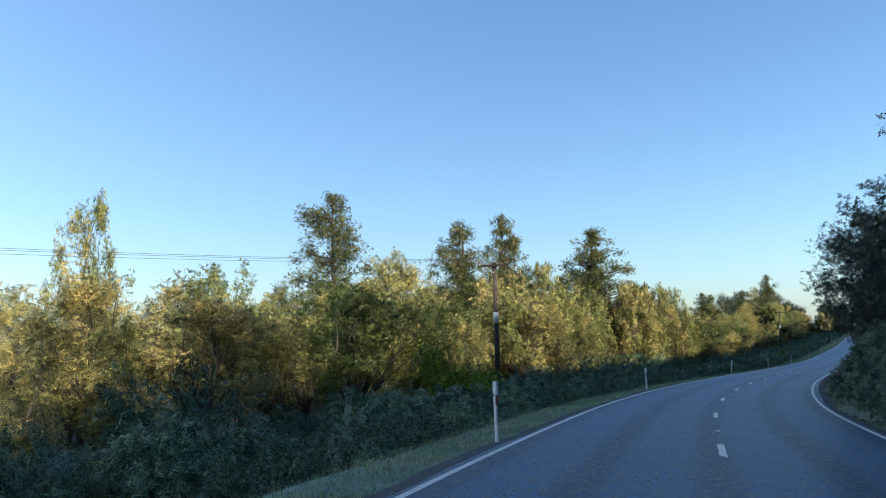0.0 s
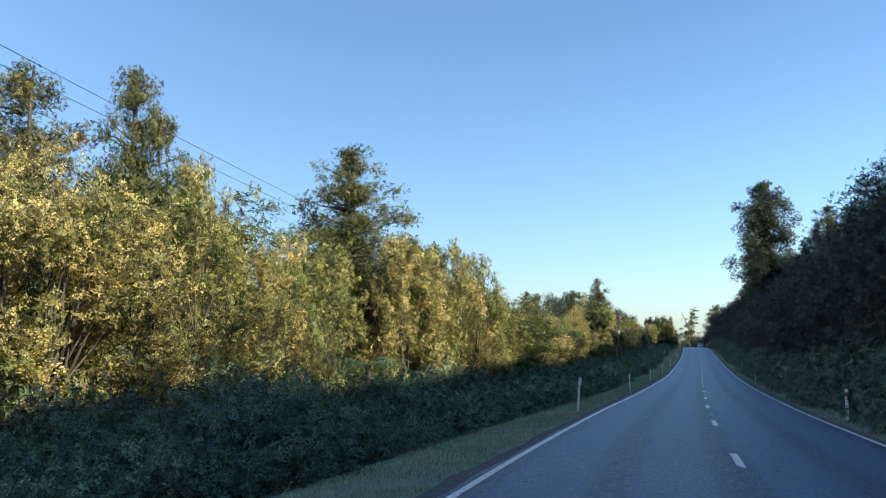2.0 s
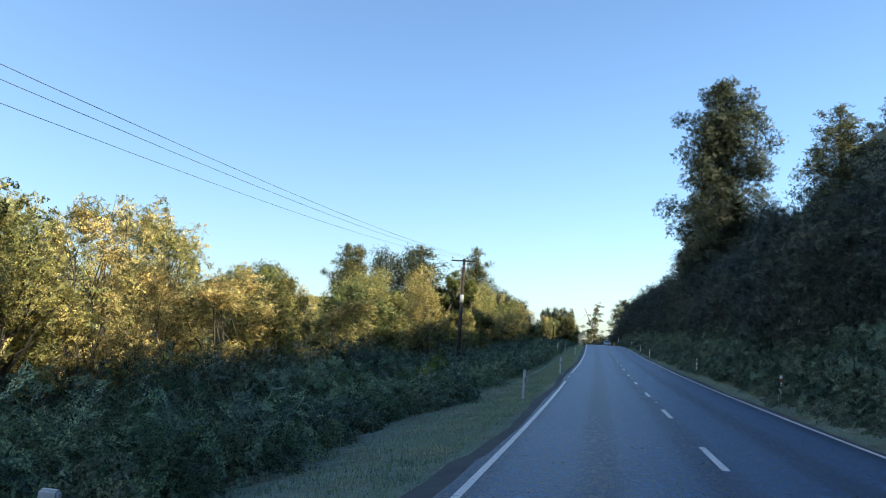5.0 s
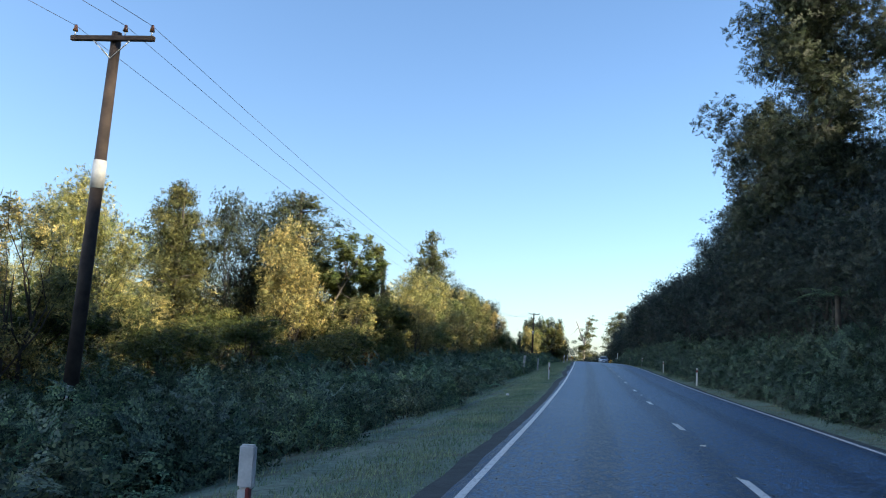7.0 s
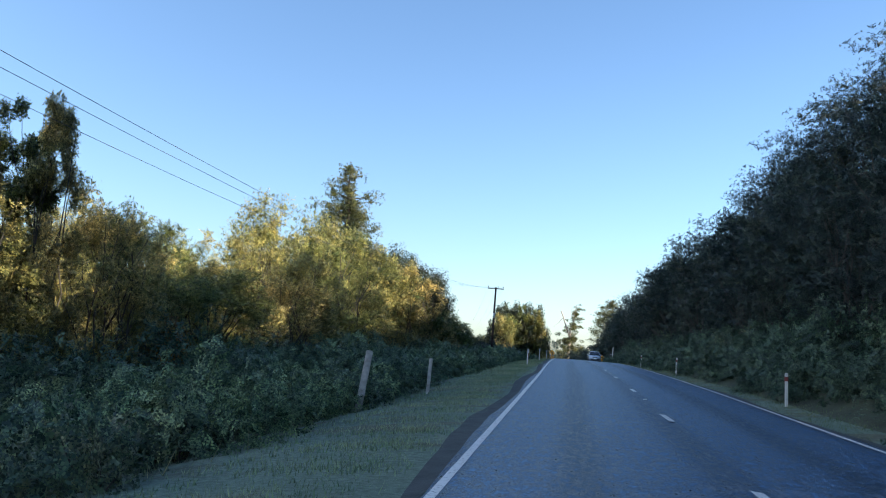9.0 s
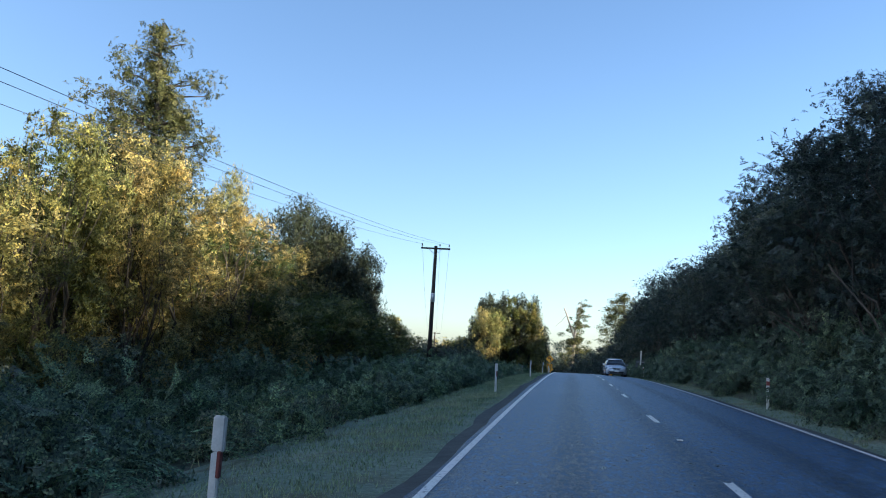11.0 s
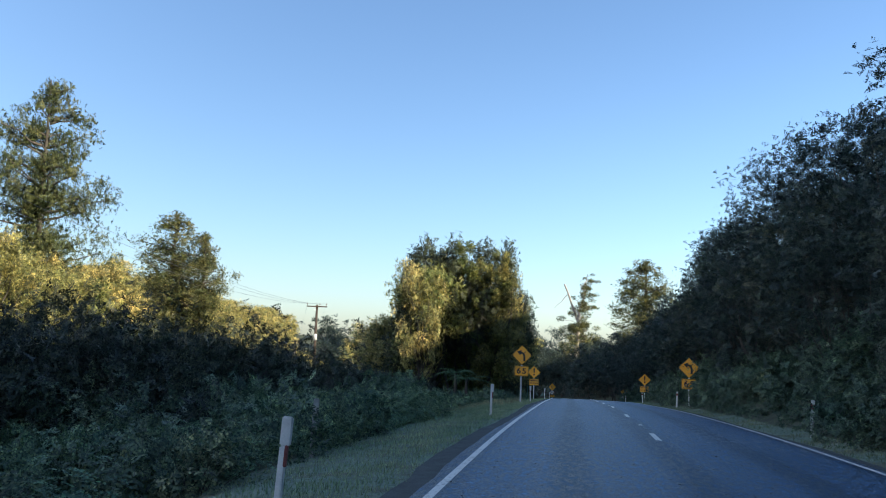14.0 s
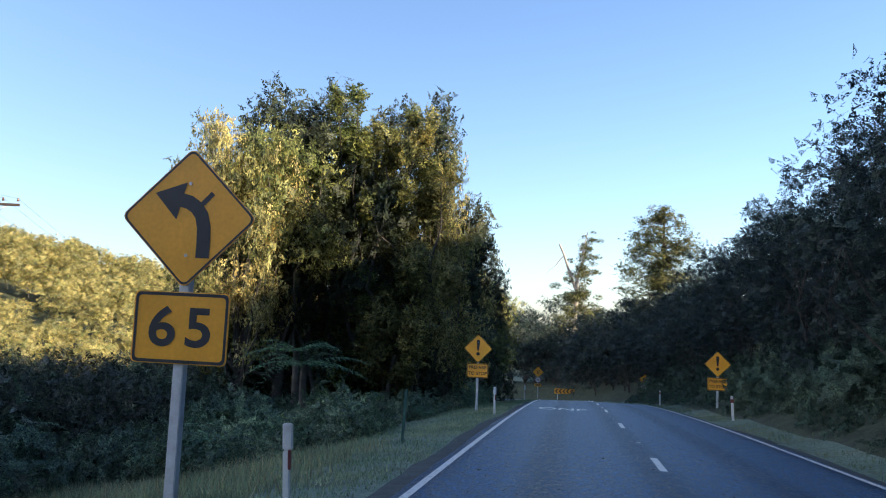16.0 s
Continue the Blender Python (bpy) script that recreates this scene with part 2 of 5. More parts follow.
def land(x, y):
    """The height of the ground, with an unseen ridge added on the right to block the sun."""
    x, y = np.atleast_1d(np.asarray(x, float)), np.atleast_1d(np.asarray(y, float))
    z = np.empty(len(x))
    for k in range(0, len(x), 4000):
        dx, dy = x[k:k + 4000, None] - MID[None, ::2, 0], y[k:k + 4000, None] - MID[None, ::2, 1]
        near = (dx * dx + dy * dy).argmin(1) * 2
        off = (x[k:k + 4000] - MID[near, 0]) * WAY[near, 1] - (y[k:k + 4000] - MID[near, 1]) * WAY[near, 0]
        far = np.hypot(x[k:k + 4000] - MID[near, 0], y[k:k + 4000] - MID[near, 1])
        off = np.where(off < 0, -1, 1) * np.maximum(np.abs(off), far)
        wide = np.clip((np.abs(off) - 6) / 14, 0, 1)
        level = MID[near, 2] * (1 - np.clip((np.abs(off) - 30) / 90, 0, 1)) + -3.5 * np.clip((np.abs(off) - 30) / 90, 0, 1)
        lumps = 0.5 * np.sin(x[k:k + 4000] * 0.31 + 1.3 * np.sin(y[k:k + 4000] * 0.13)) * np.sin(y[k:k + 4000] * 0.23 + 0.7)
        bank = -off * np.interp(MID[near, 1], BANK_AT, BANK) * (np.abs(off) < 6)
        rise = np.interp(off, ACROSS, RISE)
        rise -= np.maximum(rise - 2.2, 0) / (1 + np.exp(np.clip((508 - y[k:k + 4000]) / 7, -40, 40)))
        z[k:k + 4000] = level + rise + wide * lumps + bank
    # the next three terms bump the unseen ridge to shape its shadow
    z += 2.5 * np.exp(-((x - 52) / 18) ** 2) / (1 + np.exp((235 - y) / 12)) / (1 + np.exp((y - 400) / 15))
    z += 10.5 * np.exp(-((x - 68) / 22) ** 2 - ((y + 32) / 34) ** 2)
    z += (9.0 * np.exp(-((y - 296) / 23) ** 2) + 2.8 * np.exp(-((y - 172) / 30) ** 2) - 0.9 * np.exp(-((y - 58) / 26) ** 2) + 2.8 * np.exp(-((y - 10) / 18) ** 2)) / (1 + np.exp((32 - x) / 5))
    z += 15 * np.exp(-((x + 178) / 50) ** 2 - ((y - 585) / 90) ** 2)
    return z


def mesh_np(name, verts, faces, mats, uv=None, smooth=False):
    """A mesh from arrays; faces is (n, 3) or (n, 4)."""
    me = bpy.data.meshes.new(name)
    verts, faces = np.ascontiguousarray(verts, np.float32), np.ascontiguousarray(faces, np.int32)
    n, k = faces.shape
    me.vertices.add(len(verts))
    me.vertices.foreach_set("co", verts.ravel())
    me.loops.add(n * k)
    me.loops.foreach_set("vertex_index", faces.ravel())
    me.polygons.add(n)
    me.polygons.foreach_set("loop_start", np.arange(0, n * k, k, dtype=np.int32))
    me.polygons.foreach_set("loop_total", np.full(n, k, np.int32))
    if smooth:
        me.polygons.foreach_set("use_smooth", np.ones(n, bool))
    for m in mats if isinstance(mats, (list, tuple)) else [mats]:
        me.materials.append(m)
    if uv is not None:
        layer = me.uv_layers.new(name="lane")
        layer.data.foreach_set("uv", np.ascontiguousarray(uv[faces.ravel()], np.float32).ravel())
    me.update()
    me.validate()
    return me


def sheet(rows, cols, flip=False):
    i = np.arange(rows * cols).reshape(rows, cols)
    q = np.stack([i[:-1, :-1], i[:-1, 1:], i[1:, 1:], i[1:, :-1]], -1).reshape(-1, 4)
    return q[:, ::-1] if flip else q


# ground: one sheet, fine beside the road and coarse towards the horizon
gx = np.concatenate([-np.geomspace(2500, 62, 16), np.arange(-58, -22, 3.0), np.arange(-22, 12, 0.8), np.arange(12, 60, 4.0), np.geomspace(62, 2500, 16)])
gy = np.concatenate([-np.geomspace(2500, 100, 10), np.arange(-90, 530, 2.5), np.geomspace(540, 3500, 22)])
bend = np.interp(gy, MID[:, 1], MID[:, 0], left=31, right=-24)
X = gx[None, :] + (bend * np.exp(-np.abs(gy - 215) / 4000))[:, None] * np.exp(-np.abs(gx) / 200)[None, :]
Y = np.repeat(gy[:, None], len(gx), 1)
ground_mesh = mesh_np("ground", np.stack([X.ravel(), Y.ravel(), land(X.ravel(), Y.ravel()) - 0.03], 1), sheet(len(gy), len(gx)), [EARTH, LITTER], smooth=True)
woods = (gx[:-1] < -9.0) | (gx[:-1] > 4.0)
ground_mesh.polygons.foreach_set("material_index", np.tile(woods.astype(np.int32), len(gy) - 1))
ground = tagged(new("ground", ground_mesh),
                "grassy shaded ground beside a country road, with an added unseen ridge", "ground", kind="structure")


def ribbon(name, offs, lift, mat, lo=0, hi=None, label=""):
    """A strip that follows the road between two lists of offsets."""
    sel = slice(lo, hi)
    pts = np.stack([MID[sel] + SIDE[sel] * np.reshape(o, (-1, 1)) if np.ndim(o) == 0 else MID[sel] + SIDE[sel] * np.asarray(o)[sel][:, None] for o in offs], 1)
    lifts = np.broadcast_to(np.asarray(lift, float), (len(offs),))
    pts[:, :, 2] += lifts[None, :]
    flat = np.stack([np.broadcast_to((o if np.ndim(o) else np.full(len(MID), o))[sel], pts.shape[:1]) for o in offs], 1)
    uv = np.stack([flat.ravel(), np.repeat(ALONG[sel], len(offs))], 1)
    return new(name, mesh_np(name, pts.reshape(-1, 3), sheet(pts.shape[0], len(offs)), mat, uv, True))


rng = np.random.default_rng(5)
ragged = np.convolve(rng.normal(0, 0.12, len(MID) + 8), np.ones(9) / 9, 'valid')
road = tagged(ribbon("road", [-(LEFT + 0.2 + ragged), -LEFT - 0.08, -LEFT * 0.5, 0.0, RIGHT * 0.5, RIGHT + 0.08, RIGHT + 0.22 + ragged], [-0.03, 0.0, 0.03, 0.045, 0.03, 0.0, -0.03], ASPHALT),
              "chip seal road tinted blue for skylit shade, damp and worn in the wheel tracks", "road", kind="structure")
shoulder = tagged(ribbon("shoulder", [-(LEFT + 0.52 + ragged * 2.0), -(LEFT + 0.12)], [-0.07, -0.034], GRAVEL), "dark gravel shoulder beside the road", "shoulder", kind="structure")
tagged(ribbon("shoulder", [RIGHT + 0.12, RIGHT + 0.5 + ragged * 2], [-0.034, -0.06], GRAVEL), "narrow dark gravel shoulder beside the road", "shoulder", kind="structure")


def edge_line(offs, lo, hi):
    ob = ribbon("edge_line", [offs - 0.05, offs + 0.05], 0.006, LINE, lo, hi)
    ob.parent = road
    return ob


def index_at(y):
    return int(np.argmin(np.abs(MID[:, 1] - y)))


edge_line(-LEFT, 0, index_at(161))
edge_line(-LEFT, index_at(165), index_at(167.5))
edge_line(-LEFT, index_at(170.5), None)
edge_line(RIGHT, 0, None)

DASH_K, DASH_Y = (-6, 0, 7, 8, 14, 19, 21, 24, 27, 40, 47), (-43, 14.3, 77.8, 86.2, 142, 187, 205.2, 233, 261.5, 391.5, 461)
dash_mesh = mesh_np("centre_dash", [(-0.06, -1.5, 0.0), (0.06, -1.5, 0.0), (0.06, 1.5, 0.0), (-0.06, 1.5, 0.0)], np.array([[0, 1, 2, 3]]), LINE)
for k in range(-6, 47):
    y = float(np.interp(k, DASH_K, DASH_Y))
    x, z, i = mid(y)
    d = WAY[int(i)]
    ob = new("centre_dash", dash_mesh)
    ob.parent = road
    ob.matrix_basis = Matrix.Translation((x, y, z + 0.048)) @ Matrix(((d[1], d[0], 0, 0), (-d[0], d[1], 0, 0), (0, d[2], 1, 0), (0, 0, 0, 1)))

# ---- plants ----
def unit(v):
    return v / (np.linalg.norm(v, axis=-1, keepdims=True) + 1e-9)


def sprays(r, at, out, length, width, up=0.0, outward=0.6):
    """Small pointed leaf sprays at the places given, one triangle each, shaded by the bough that they sit on."""
    n = len(at)
    a = unit(r.normal(size=(n, 3)) + out * outward + np.array([0, 0, up]))
    b = unit(np.cross(a, r.normal(size=(n, 3))))
    k = r.uniform(0.6, 1.4, (n, 1))
    face = np.cross(a, b)
    b = np.where((face * out).sum(1, keepdims=True) < 0, -b, b)
    face = np.cross(a, b)
    L, W = a * length * k * 0.6, b * width * k * 1.75
    v = np.stack([at - L - W * 0.6, at + L, at - L * 0.7 + W * 0.5], 1).reshape(-1, 3)
    f = np.arange(3 * n).reshape(n, 3)
    return v, f, np.repeat(unit(out * 0.9 + face * 0.5 + np.array([0, 0, 0.12])), 3, 0)


def in_clumps(r, centres, radii, n, inner=0.45):
    """n places in the outer parts of ellipsoid clumps, with the way outwards."""
    vol = (radii[:, 0] * radii[:, 1] * radii[:, 2]) ** 0.7
    pick = r.choice(len(centres), n, p=vol / vol.sum())
    d = unit(r.normal(size=(n, 3)))
    rad = (inner + (1 - inner) * r.uniform(0, 1, (n, 1)) ** 0.6) * r.uniform(0.85, 1.18, (n, 1))
    return centres[pick] + d * rad * radii[pick], d


def tube(path, radii, sides=5):
    """A tapered limb along a path, in triangles."""
    p = np.asarray(path, float)
    way = unit(np.gradient(p, axis=0))
    ref = np.where(np.abs(way[:, 2:3]) > 0.9, [[1.0, 0, 0]], [[0, 0, 1.0]])
    a = unit(np.cross(way, ref))
    b = np.cross(way, a)
    t = np.linspace(0, 2 * np.pi, sides, endpoint=False)
    v = p[:, None] + np.reshape(radii, (-1, 1, 1)) * (a[:, None] * np.cos(t)[None, :, None] + b[:, None] * np.sin(t)[None, :, None])
    i = np.arange(len(p) * sides).reshape(len(p), sides)
    j = np.roll(i, -1, 1)
    q = np.stack([i[:-1], j[:-1], j[1:], i[1:]], -1).reshape(-1, 4)
    around = np.broadcast_to(a[:, None] * np.cos(t)[None, :, None] + b[:, None] * np.sin(t)[None, :, None], v.shape)
    return v.reshape(-1, 3), np.vstack([q[:, [0, 1, 2]], q[:, [0, 2, 3]]]), around.reshape(-1, 3)


def joined(bits):
    vs, fs, ns, k = [], [], [], 0
    for v, f, n in bits:
        vs.append(v), fs.append(f + k), ns.append(n)
        k += len(v)
    return np.vstack(vs), np.vstack(fs), np.vstack(ns)


def leafy(name, v, f, n, mats):
    """A mesh whose shading follows the normals given."""
    me = mesh_np(name, v, f, mats, smooth=True)
    me.normals_split_custom_set_from_vertices(np.ascontiguousarray(n, np.float32))
    return me


def limb(r, a, b, ra, rb, wob=0.12, seg=4, sides=5):
    a, b = np.asarray(a, float), np.asarray(b, float)
    s = np.linspace(0, 1, seg + 1)[:, None]
    L = np.linalg.norm(b - a)
    p = a + (b - a) * s + r.normal(size=(seg + 1, 3)) * wob * L * s * (1 - s)
    return tube(p, ra + (rb - ra) * s[:, 0] ** 0.8, sides)


ARRAYS = {}


def tree(name, wood, leaf, bark, crown, height, low="trunk", high="crown"):
    """A pattern to be copied: an Empty with its wood and its leaves."""
    top = bpy.data.objects.new(name, None)
    for part_name, (v, f, n), m in ((low, wood, bark), (high, leaf, crown)):
        ob = bpy.data.objects.new(part_name, leafy(part_name, v, f, n, m))
        ob.parent = top
    top["tall"] = height
    ARRAYS[top] = (wood, leaf)
    return top


def core(r, c, size, share=0.10, n=300, leaf=0.5):
    """Larger, darker-lying sprays deep in the clumps, which close the crown."""
    at, out = in_clumps(r, c, size * 0.5, int(n), 0.0)
    return sprays(r, at, out, leaf, leaf * 0.55)


def slender_tree(seed, crown, h=9.0, wide=2.3, n=5200, bark=BARK, leaf=(0.24, 0.075), bare=0.16, heart=420, twig=2, stems=5):
    """Several thin stems with upright feathery plumes."""
    r = np.random.default_rng(seed)
    m = 46
    z = bare + (1 - bare) * r.uniform(0, 1, m) ** 0.9
    prof = np.clip((z - bare) / 0.25 + 0.45, 0, 1) * (1.08 - 0.62 * np.clip((z - 0.45) / 0.55, 0, 1) ** 1.5)
    ang, rad = r.uniform(0, 2 * np.pi, m), np.sqrt(r.uniform(0.05, 1, m)) * wide * prof * r.uniform(0.75, 1.1, m)
    c = np.stack([rad * np.cos(ang), rad * np.sin(ang), z * h * 0.93], 1)
    size = r.uniform(0.5, 1.0, (m, 1)) * wide * 0.30 * np.array([[1, 1, 2.1]]) * (1.15 - 0.45 * z[:, None])
    at, out = in_clumps(r, c, size, n)
    lean = np.stack([c[:, 0], c[:, 1], np.zeros(m)], 1)
    bits = []
    for k in range(stems):
        a = 2 * np.pi * k / stems + r.uniform(0, 1)
        foot, tip = (0.25 * np.cos(a), 0.25 * np.sin(a), -0.5), (wide * 0.5 * np.cos(a), wide * 0.5 * np.sin(a), h * r.uniform(0.6, 0.82))
        bits.append(limb(r, foot, tip, 0.085, 0.012, 0.10, 6, 4))
    for k in range(0, m, twig):
        s = bits[k % stems][0]
        low = s[int(len(s) * min(0.75, c[k, 2] / h * 0.7))]
        bits.append(limb(r, low, c[k] + [0, 0, size[k, 2]], 0.03, 0.006, 0.15, 3, 3))
    leaves = joined([sprays(r, at, out, *leaf, up=1.0, outward=0.4), core(r, c, size, n=heart * 1.6, leaf=0.36)])
    return tree("tree", joined(bits), leaves, bark, crown, h)


def round_tree(seed, crown, h=8.0, wide=2.9, n=5000, bark=BARK, leaf=(0.21, 0.10), foot=0.16, heart=420, m=46, twig=2):
    """A forked trunk under a lumpy dome."""
    r = np.random.default_rng(seed)
    d = unit(r.normal(size=(m, 3)) + np.array([0, 0, 0.3]))
    reach = r.uniform(0.4, 0.98, (m, 1))
    half = h * (1 - foot) / 2
    c = np.array([0, 0, h * foot + half]) + d * reach * np.array([wide, wide, half])
    size = r.uniform(0.5, 1.1, (m, 1)) * wide * 0.33 * np.array([[1, 1, 0.85]])
    at, out = in_clumps(r, c, size, n)
    bits = [limb(r, (0, 0, -0.5), (0.15, 0.1, h * foot + 0.3), 0.2, 0.14, 0.05, 3, 6)]
    for k in range(0, m, twig):
        bits.append(limb(r, (0.1, 0.05, h * foot * r.uniform(0.8, 1.1)), c[k], 0.075, 0.012, 0.2, 4, 3))
    leaves = joined([sprays(r, at, out, *leaf, up=0.1), core(r, c, size, n=heart * 1.5, leaf=0.42)])
    return tree("tree", joined(bits), leaves, bark, crown, h)


def conifer(seed, crown, h=18.0, wide=4.6, n=8000, bare=0.18, tiers=False, taper=2.5, leaf=(0.34, 0.12), bark=BARK, m=80, fill=0.34, flat=0.9):
    """A tall native conifer: one trunk, boughs in uneven clumps with gaps between."""
    r = np.random.default_rng(seed)
    u = r.uniform(0, 1, m) ** 1.1
    if tiers:
        u = (np.floor(u * 9) + r.uniform(0.0, 0.9, m)) / 9
    u[-3:] = (0.93, 0.97, 1.0)
    z = bare + (1 - bare) * u
    prof = np.minimum(1, 0.3 + (1 - u) * taper) * r.uniform(0.7, 1.1, m)
    ang, rad = r.uniform(0, 2 * np.pi, m), r.uniform(0.06, 0.95, m) * wide * prof
    rad[-3:] = 0.15
    c = np.stack([rad * np.cos(ang), rad * np.sin(ang), z * h * 0.96], 1)
    size = r.uniform(0.55, 1.0, (m, 1)) * wide * fill * np.array([[1.05, 1.05, flat]]) * (0.55 + 0.5 * np.minimum(1, (1 - u[:, None]) * taper))
    at, out = in_clumps(r, c, size, n)
    bits = [limb(r, (0, 0, -0.6), (r.normal() * 0.2, r.normal() * 0.2, h * 0.97), 0.42, 0.05, 0.02, 8, 7)]
    for k in range(0, m, 2):
        bits.append(limb(r, (0, 0, c[k, 2] - rad[k] * 0.25), c[k], 0.09, 0.02, 0.12, 3, 4))
    leaves = joined([sprays(r, at, out, *leaf, up=-0.15), core(r, c, size, n=n * 0.16, leaf=0.42)])
    return tree("conifer", joined(bits), leaves, bark, crown, h)


def bush(seed, crown, h=1.6, wide=1.3, n=1500, leaf=(0.13, 0.055), up=0.3, heart=130, m=22):
    r = np.random.default_rng(seed)
    d = unit(r.normal(size=(m, 3)))
    d[:, 2] = np.abs(d[:, 2])
    c = d * r.uniform(0.35, 0.9, (m, 1)) * np.array([wide, wide, h * 0.8]) + np.array([0, 0, 0.1])
    size = np.full((m, 3), 0.30 * wide) * r.uniform(0.7, 1.2, (m, 1))
    at, out = in_clumps(r, c, size, n)
    bits = [limb(r, (0, 0, -0.3), c[k], 0.03, 0.006, 0.15, 3, 3) for k in range(0, m, 2)]
    leaves = joined([sprays(r, at, out, *leaf, up=up), core(r, c, size, n=heart, leaf=0.34)])
    return tree("shrub", joined(bits), leaves, BARK, crown, h, "stem", "foliage")


def frond(r, length, lift, droop, pinna=0.17, pairs=9):
    """One arching fern frond along +x: a midrib with pointed leaflets on both sides."""
    s = np.linspace(0.08, 1, pairs)
    px, pz = length * (s - 0.12 * s**3), lift * s - droop * s**2
    w = pinna * length * np.sin(np.clip(s * 0.92 + 0.1, 0, 1) * np.pi) ** 0.7 + 0.02
    v, f = [], []
    for k in range(pairs):
        for side in (-1, 1):
            i = len(v)
            half = 0.55 * length / pairs
            v += [(px[k] - half, 0, pz[k]), (px[k] + half * 0.6, 0, pz[k]), (px[k] + half * 1.3, side * w[k], pz[k] - 0.25 * w[k])]
            f.append((i, i + 1, i + 2) if side > 0 else (i + 1, i, i + 2))
    v = np.array(v)
    return v, np.array(f), unit(np.stack([0.35 * np.ones(len(v)), v[:, 1] * 1.5, np.ones(len(v))], 1))


def spun(v, a, at=(0, 0, 0), k=1.0):
    c, s = math.cos(a), math.sin(a)
    return (v * k) @ np.array([[c, s, 0], [-s, c, 0], [0, 0, 1]]) + np.asarray(at)


def fern(seed, n=11, length=1.0, lift=0.75, droop=0.75, pairs=9, pinna=0.17):
    r = np.random.default_rng(seed)
    bits = []
    for k in range(n):
        v, f, n_ = frond(r, length * r.uniform(0.75, 1.15), lift * r.uniform(0.6, 1.25), droop * r.uniform(0.7, 1.25), pinna, pairs)
        turn = 2 * math.pi * k / n + r.uniform(-0.25, 0.25)
        bits.append((spun(v, turn), f, spun(n_, turn)))
    return joined(bits)


def tree_fern(seed, h=2.6):
    r = np.random.default_rng(seed)
    v, f, n = fern(seed, 16, 1.9, 0.95, 1.15, 14, 0.2)
    return tree("tree_fern", joined([limb(r, (0, 0, -0.4), (0.05, 0, h), 0.13, 0.10, 0.03, 4, 7)]), (v + [0.05, 0, h - 0.05], f, n), BARK, FERN, h, "trunk", "fronds")


def spiky_plant(seed, h=2.2):
    """A clump of stiff sword leaves on short stems."""
    r = np.random.default_rng(seed)
    bits, wood = [], []
    for c in range(2):
        foot = np.array([0.8 * c - 0.4, 0.2 * c, 0])
        head = foot + [0, 0, h * (0.35 + 0.15 * c)]
        wood.append(limb(r, foot - [0, 0, 0.4], head, 0.09, 0.07, 0.04, 3, 6))
        for k in range(70):
            d = unit(np.array([r.normal(), r.normal(), abs(r.normal()) * 0.9 + 0.1]))
            tip = head + d * h * 0.55 * r.uniform(0.75, 1.1) - [0, 0, 0.06]
            b = unit(np.cross(d, [0.1, 0.2, 1])) * 0.03
            bits.append((np.array([head - b, head + b, tip]), np.array([[0, 1, 2]]), np.repeat([unit(d + np.array([0, 0, 0.6]))], 3, 0)))
    return tree("cabbage_tree", joined(wood), joined(bits), BARK, FERN, h, "trunk", "leaves")


def placed(pattern, x, y, h, turn=0.0, fat=1.0, sink=0.1):
    k = h / pattern["tall"]
    return Matrix.Translation((x, y, float(land(x, y)[0]) - sink)) @ Euler((0, 0, turn)).to_matrix().to_4x4() @ Matrix.Diagonal((k * fat, k * fat, k, 1))


def stand(pattern, x, y, h, turn=0.0, fat=1.0, label="", category="tree", group=""):
    """Plant a copy of a pattern at its height."""
    ob = copy_thing(pattern, placed(pattern, x, y, h, turn, fat))
    del ob["tall"]
    return tagged(ob, label, category, group)


def thicket(name, mats, spots, label, category="forest"):
    """Many plants that nobody could count, as one mesh: each spot is a pattern's arrays and a matrix."""
    vs, fs, ns, ms, k = [], [], [], [], 0
    for arrays, m in spots:
        m = np.array(m)
        turn = m[:3, :3] / np.linalg.norm(m[:3, :3], axis=0)
        for slot, (v, f, n) in enumerate(arrays):
            vs.append(v @ m[:3, :3].T + m[:3, 3])
            fs.append(f + k), ns.append(n @ turn.T)
            ms.append(np.full(len(f), slot if len(arrays) > 1 else 0, np.int32))
            k += len(v)
    me = leafy(name, np.vstack(vs), np.vstack(fs), np.vstack(ns), mats)
    me.polygons.foreach_set("material_index", np.concatenate(ms))
    return tagged(new(name, me), label, category, kind="stuff")


SLENDER = [slender_tree(100 + k, GOLD, 9 + 0.4 * k, 2.1 + 0.15 * k, 5200, leaf=(0.23, 0.08), heart=420) for k in range(5)]
SLENDER_G = [slender_tree(110 + k, GREEN, 9, 2.2, 3400, leaf=(0.25, 0.09), heart=320) for k in range(3)]
ROUND = [round_tree(120 + k, GREEN, 8, 2.8, 3600, heart=320) for k in range(4)]
ROUND_G = [round_tree(130 + k, GOLD, 8, 2.7, 3600, heart=320) for k in range(3)]
SECOND = [slender_tree(135 + k, GOLD, 9, 2.5, 2400, leaf=(0.27, 0.12), heart=220) for k in range(3)]
SECOND_R = [round_tree(138 + k, GREEN, 9, 3.0, 1900, leaf=(0.3, 0.15), heart=220) for k in range(2)]
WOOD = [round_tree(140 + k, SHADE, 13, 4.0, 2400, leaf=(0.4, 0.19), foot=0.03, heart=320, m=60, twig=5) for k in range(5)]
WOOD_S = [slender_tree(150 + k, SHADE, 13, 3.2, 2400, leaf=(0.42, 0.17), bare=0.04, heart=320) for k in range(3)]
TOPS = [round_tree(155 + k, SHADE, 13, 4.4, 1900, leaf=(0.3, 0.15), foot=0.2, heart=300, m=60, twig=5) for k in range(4)]
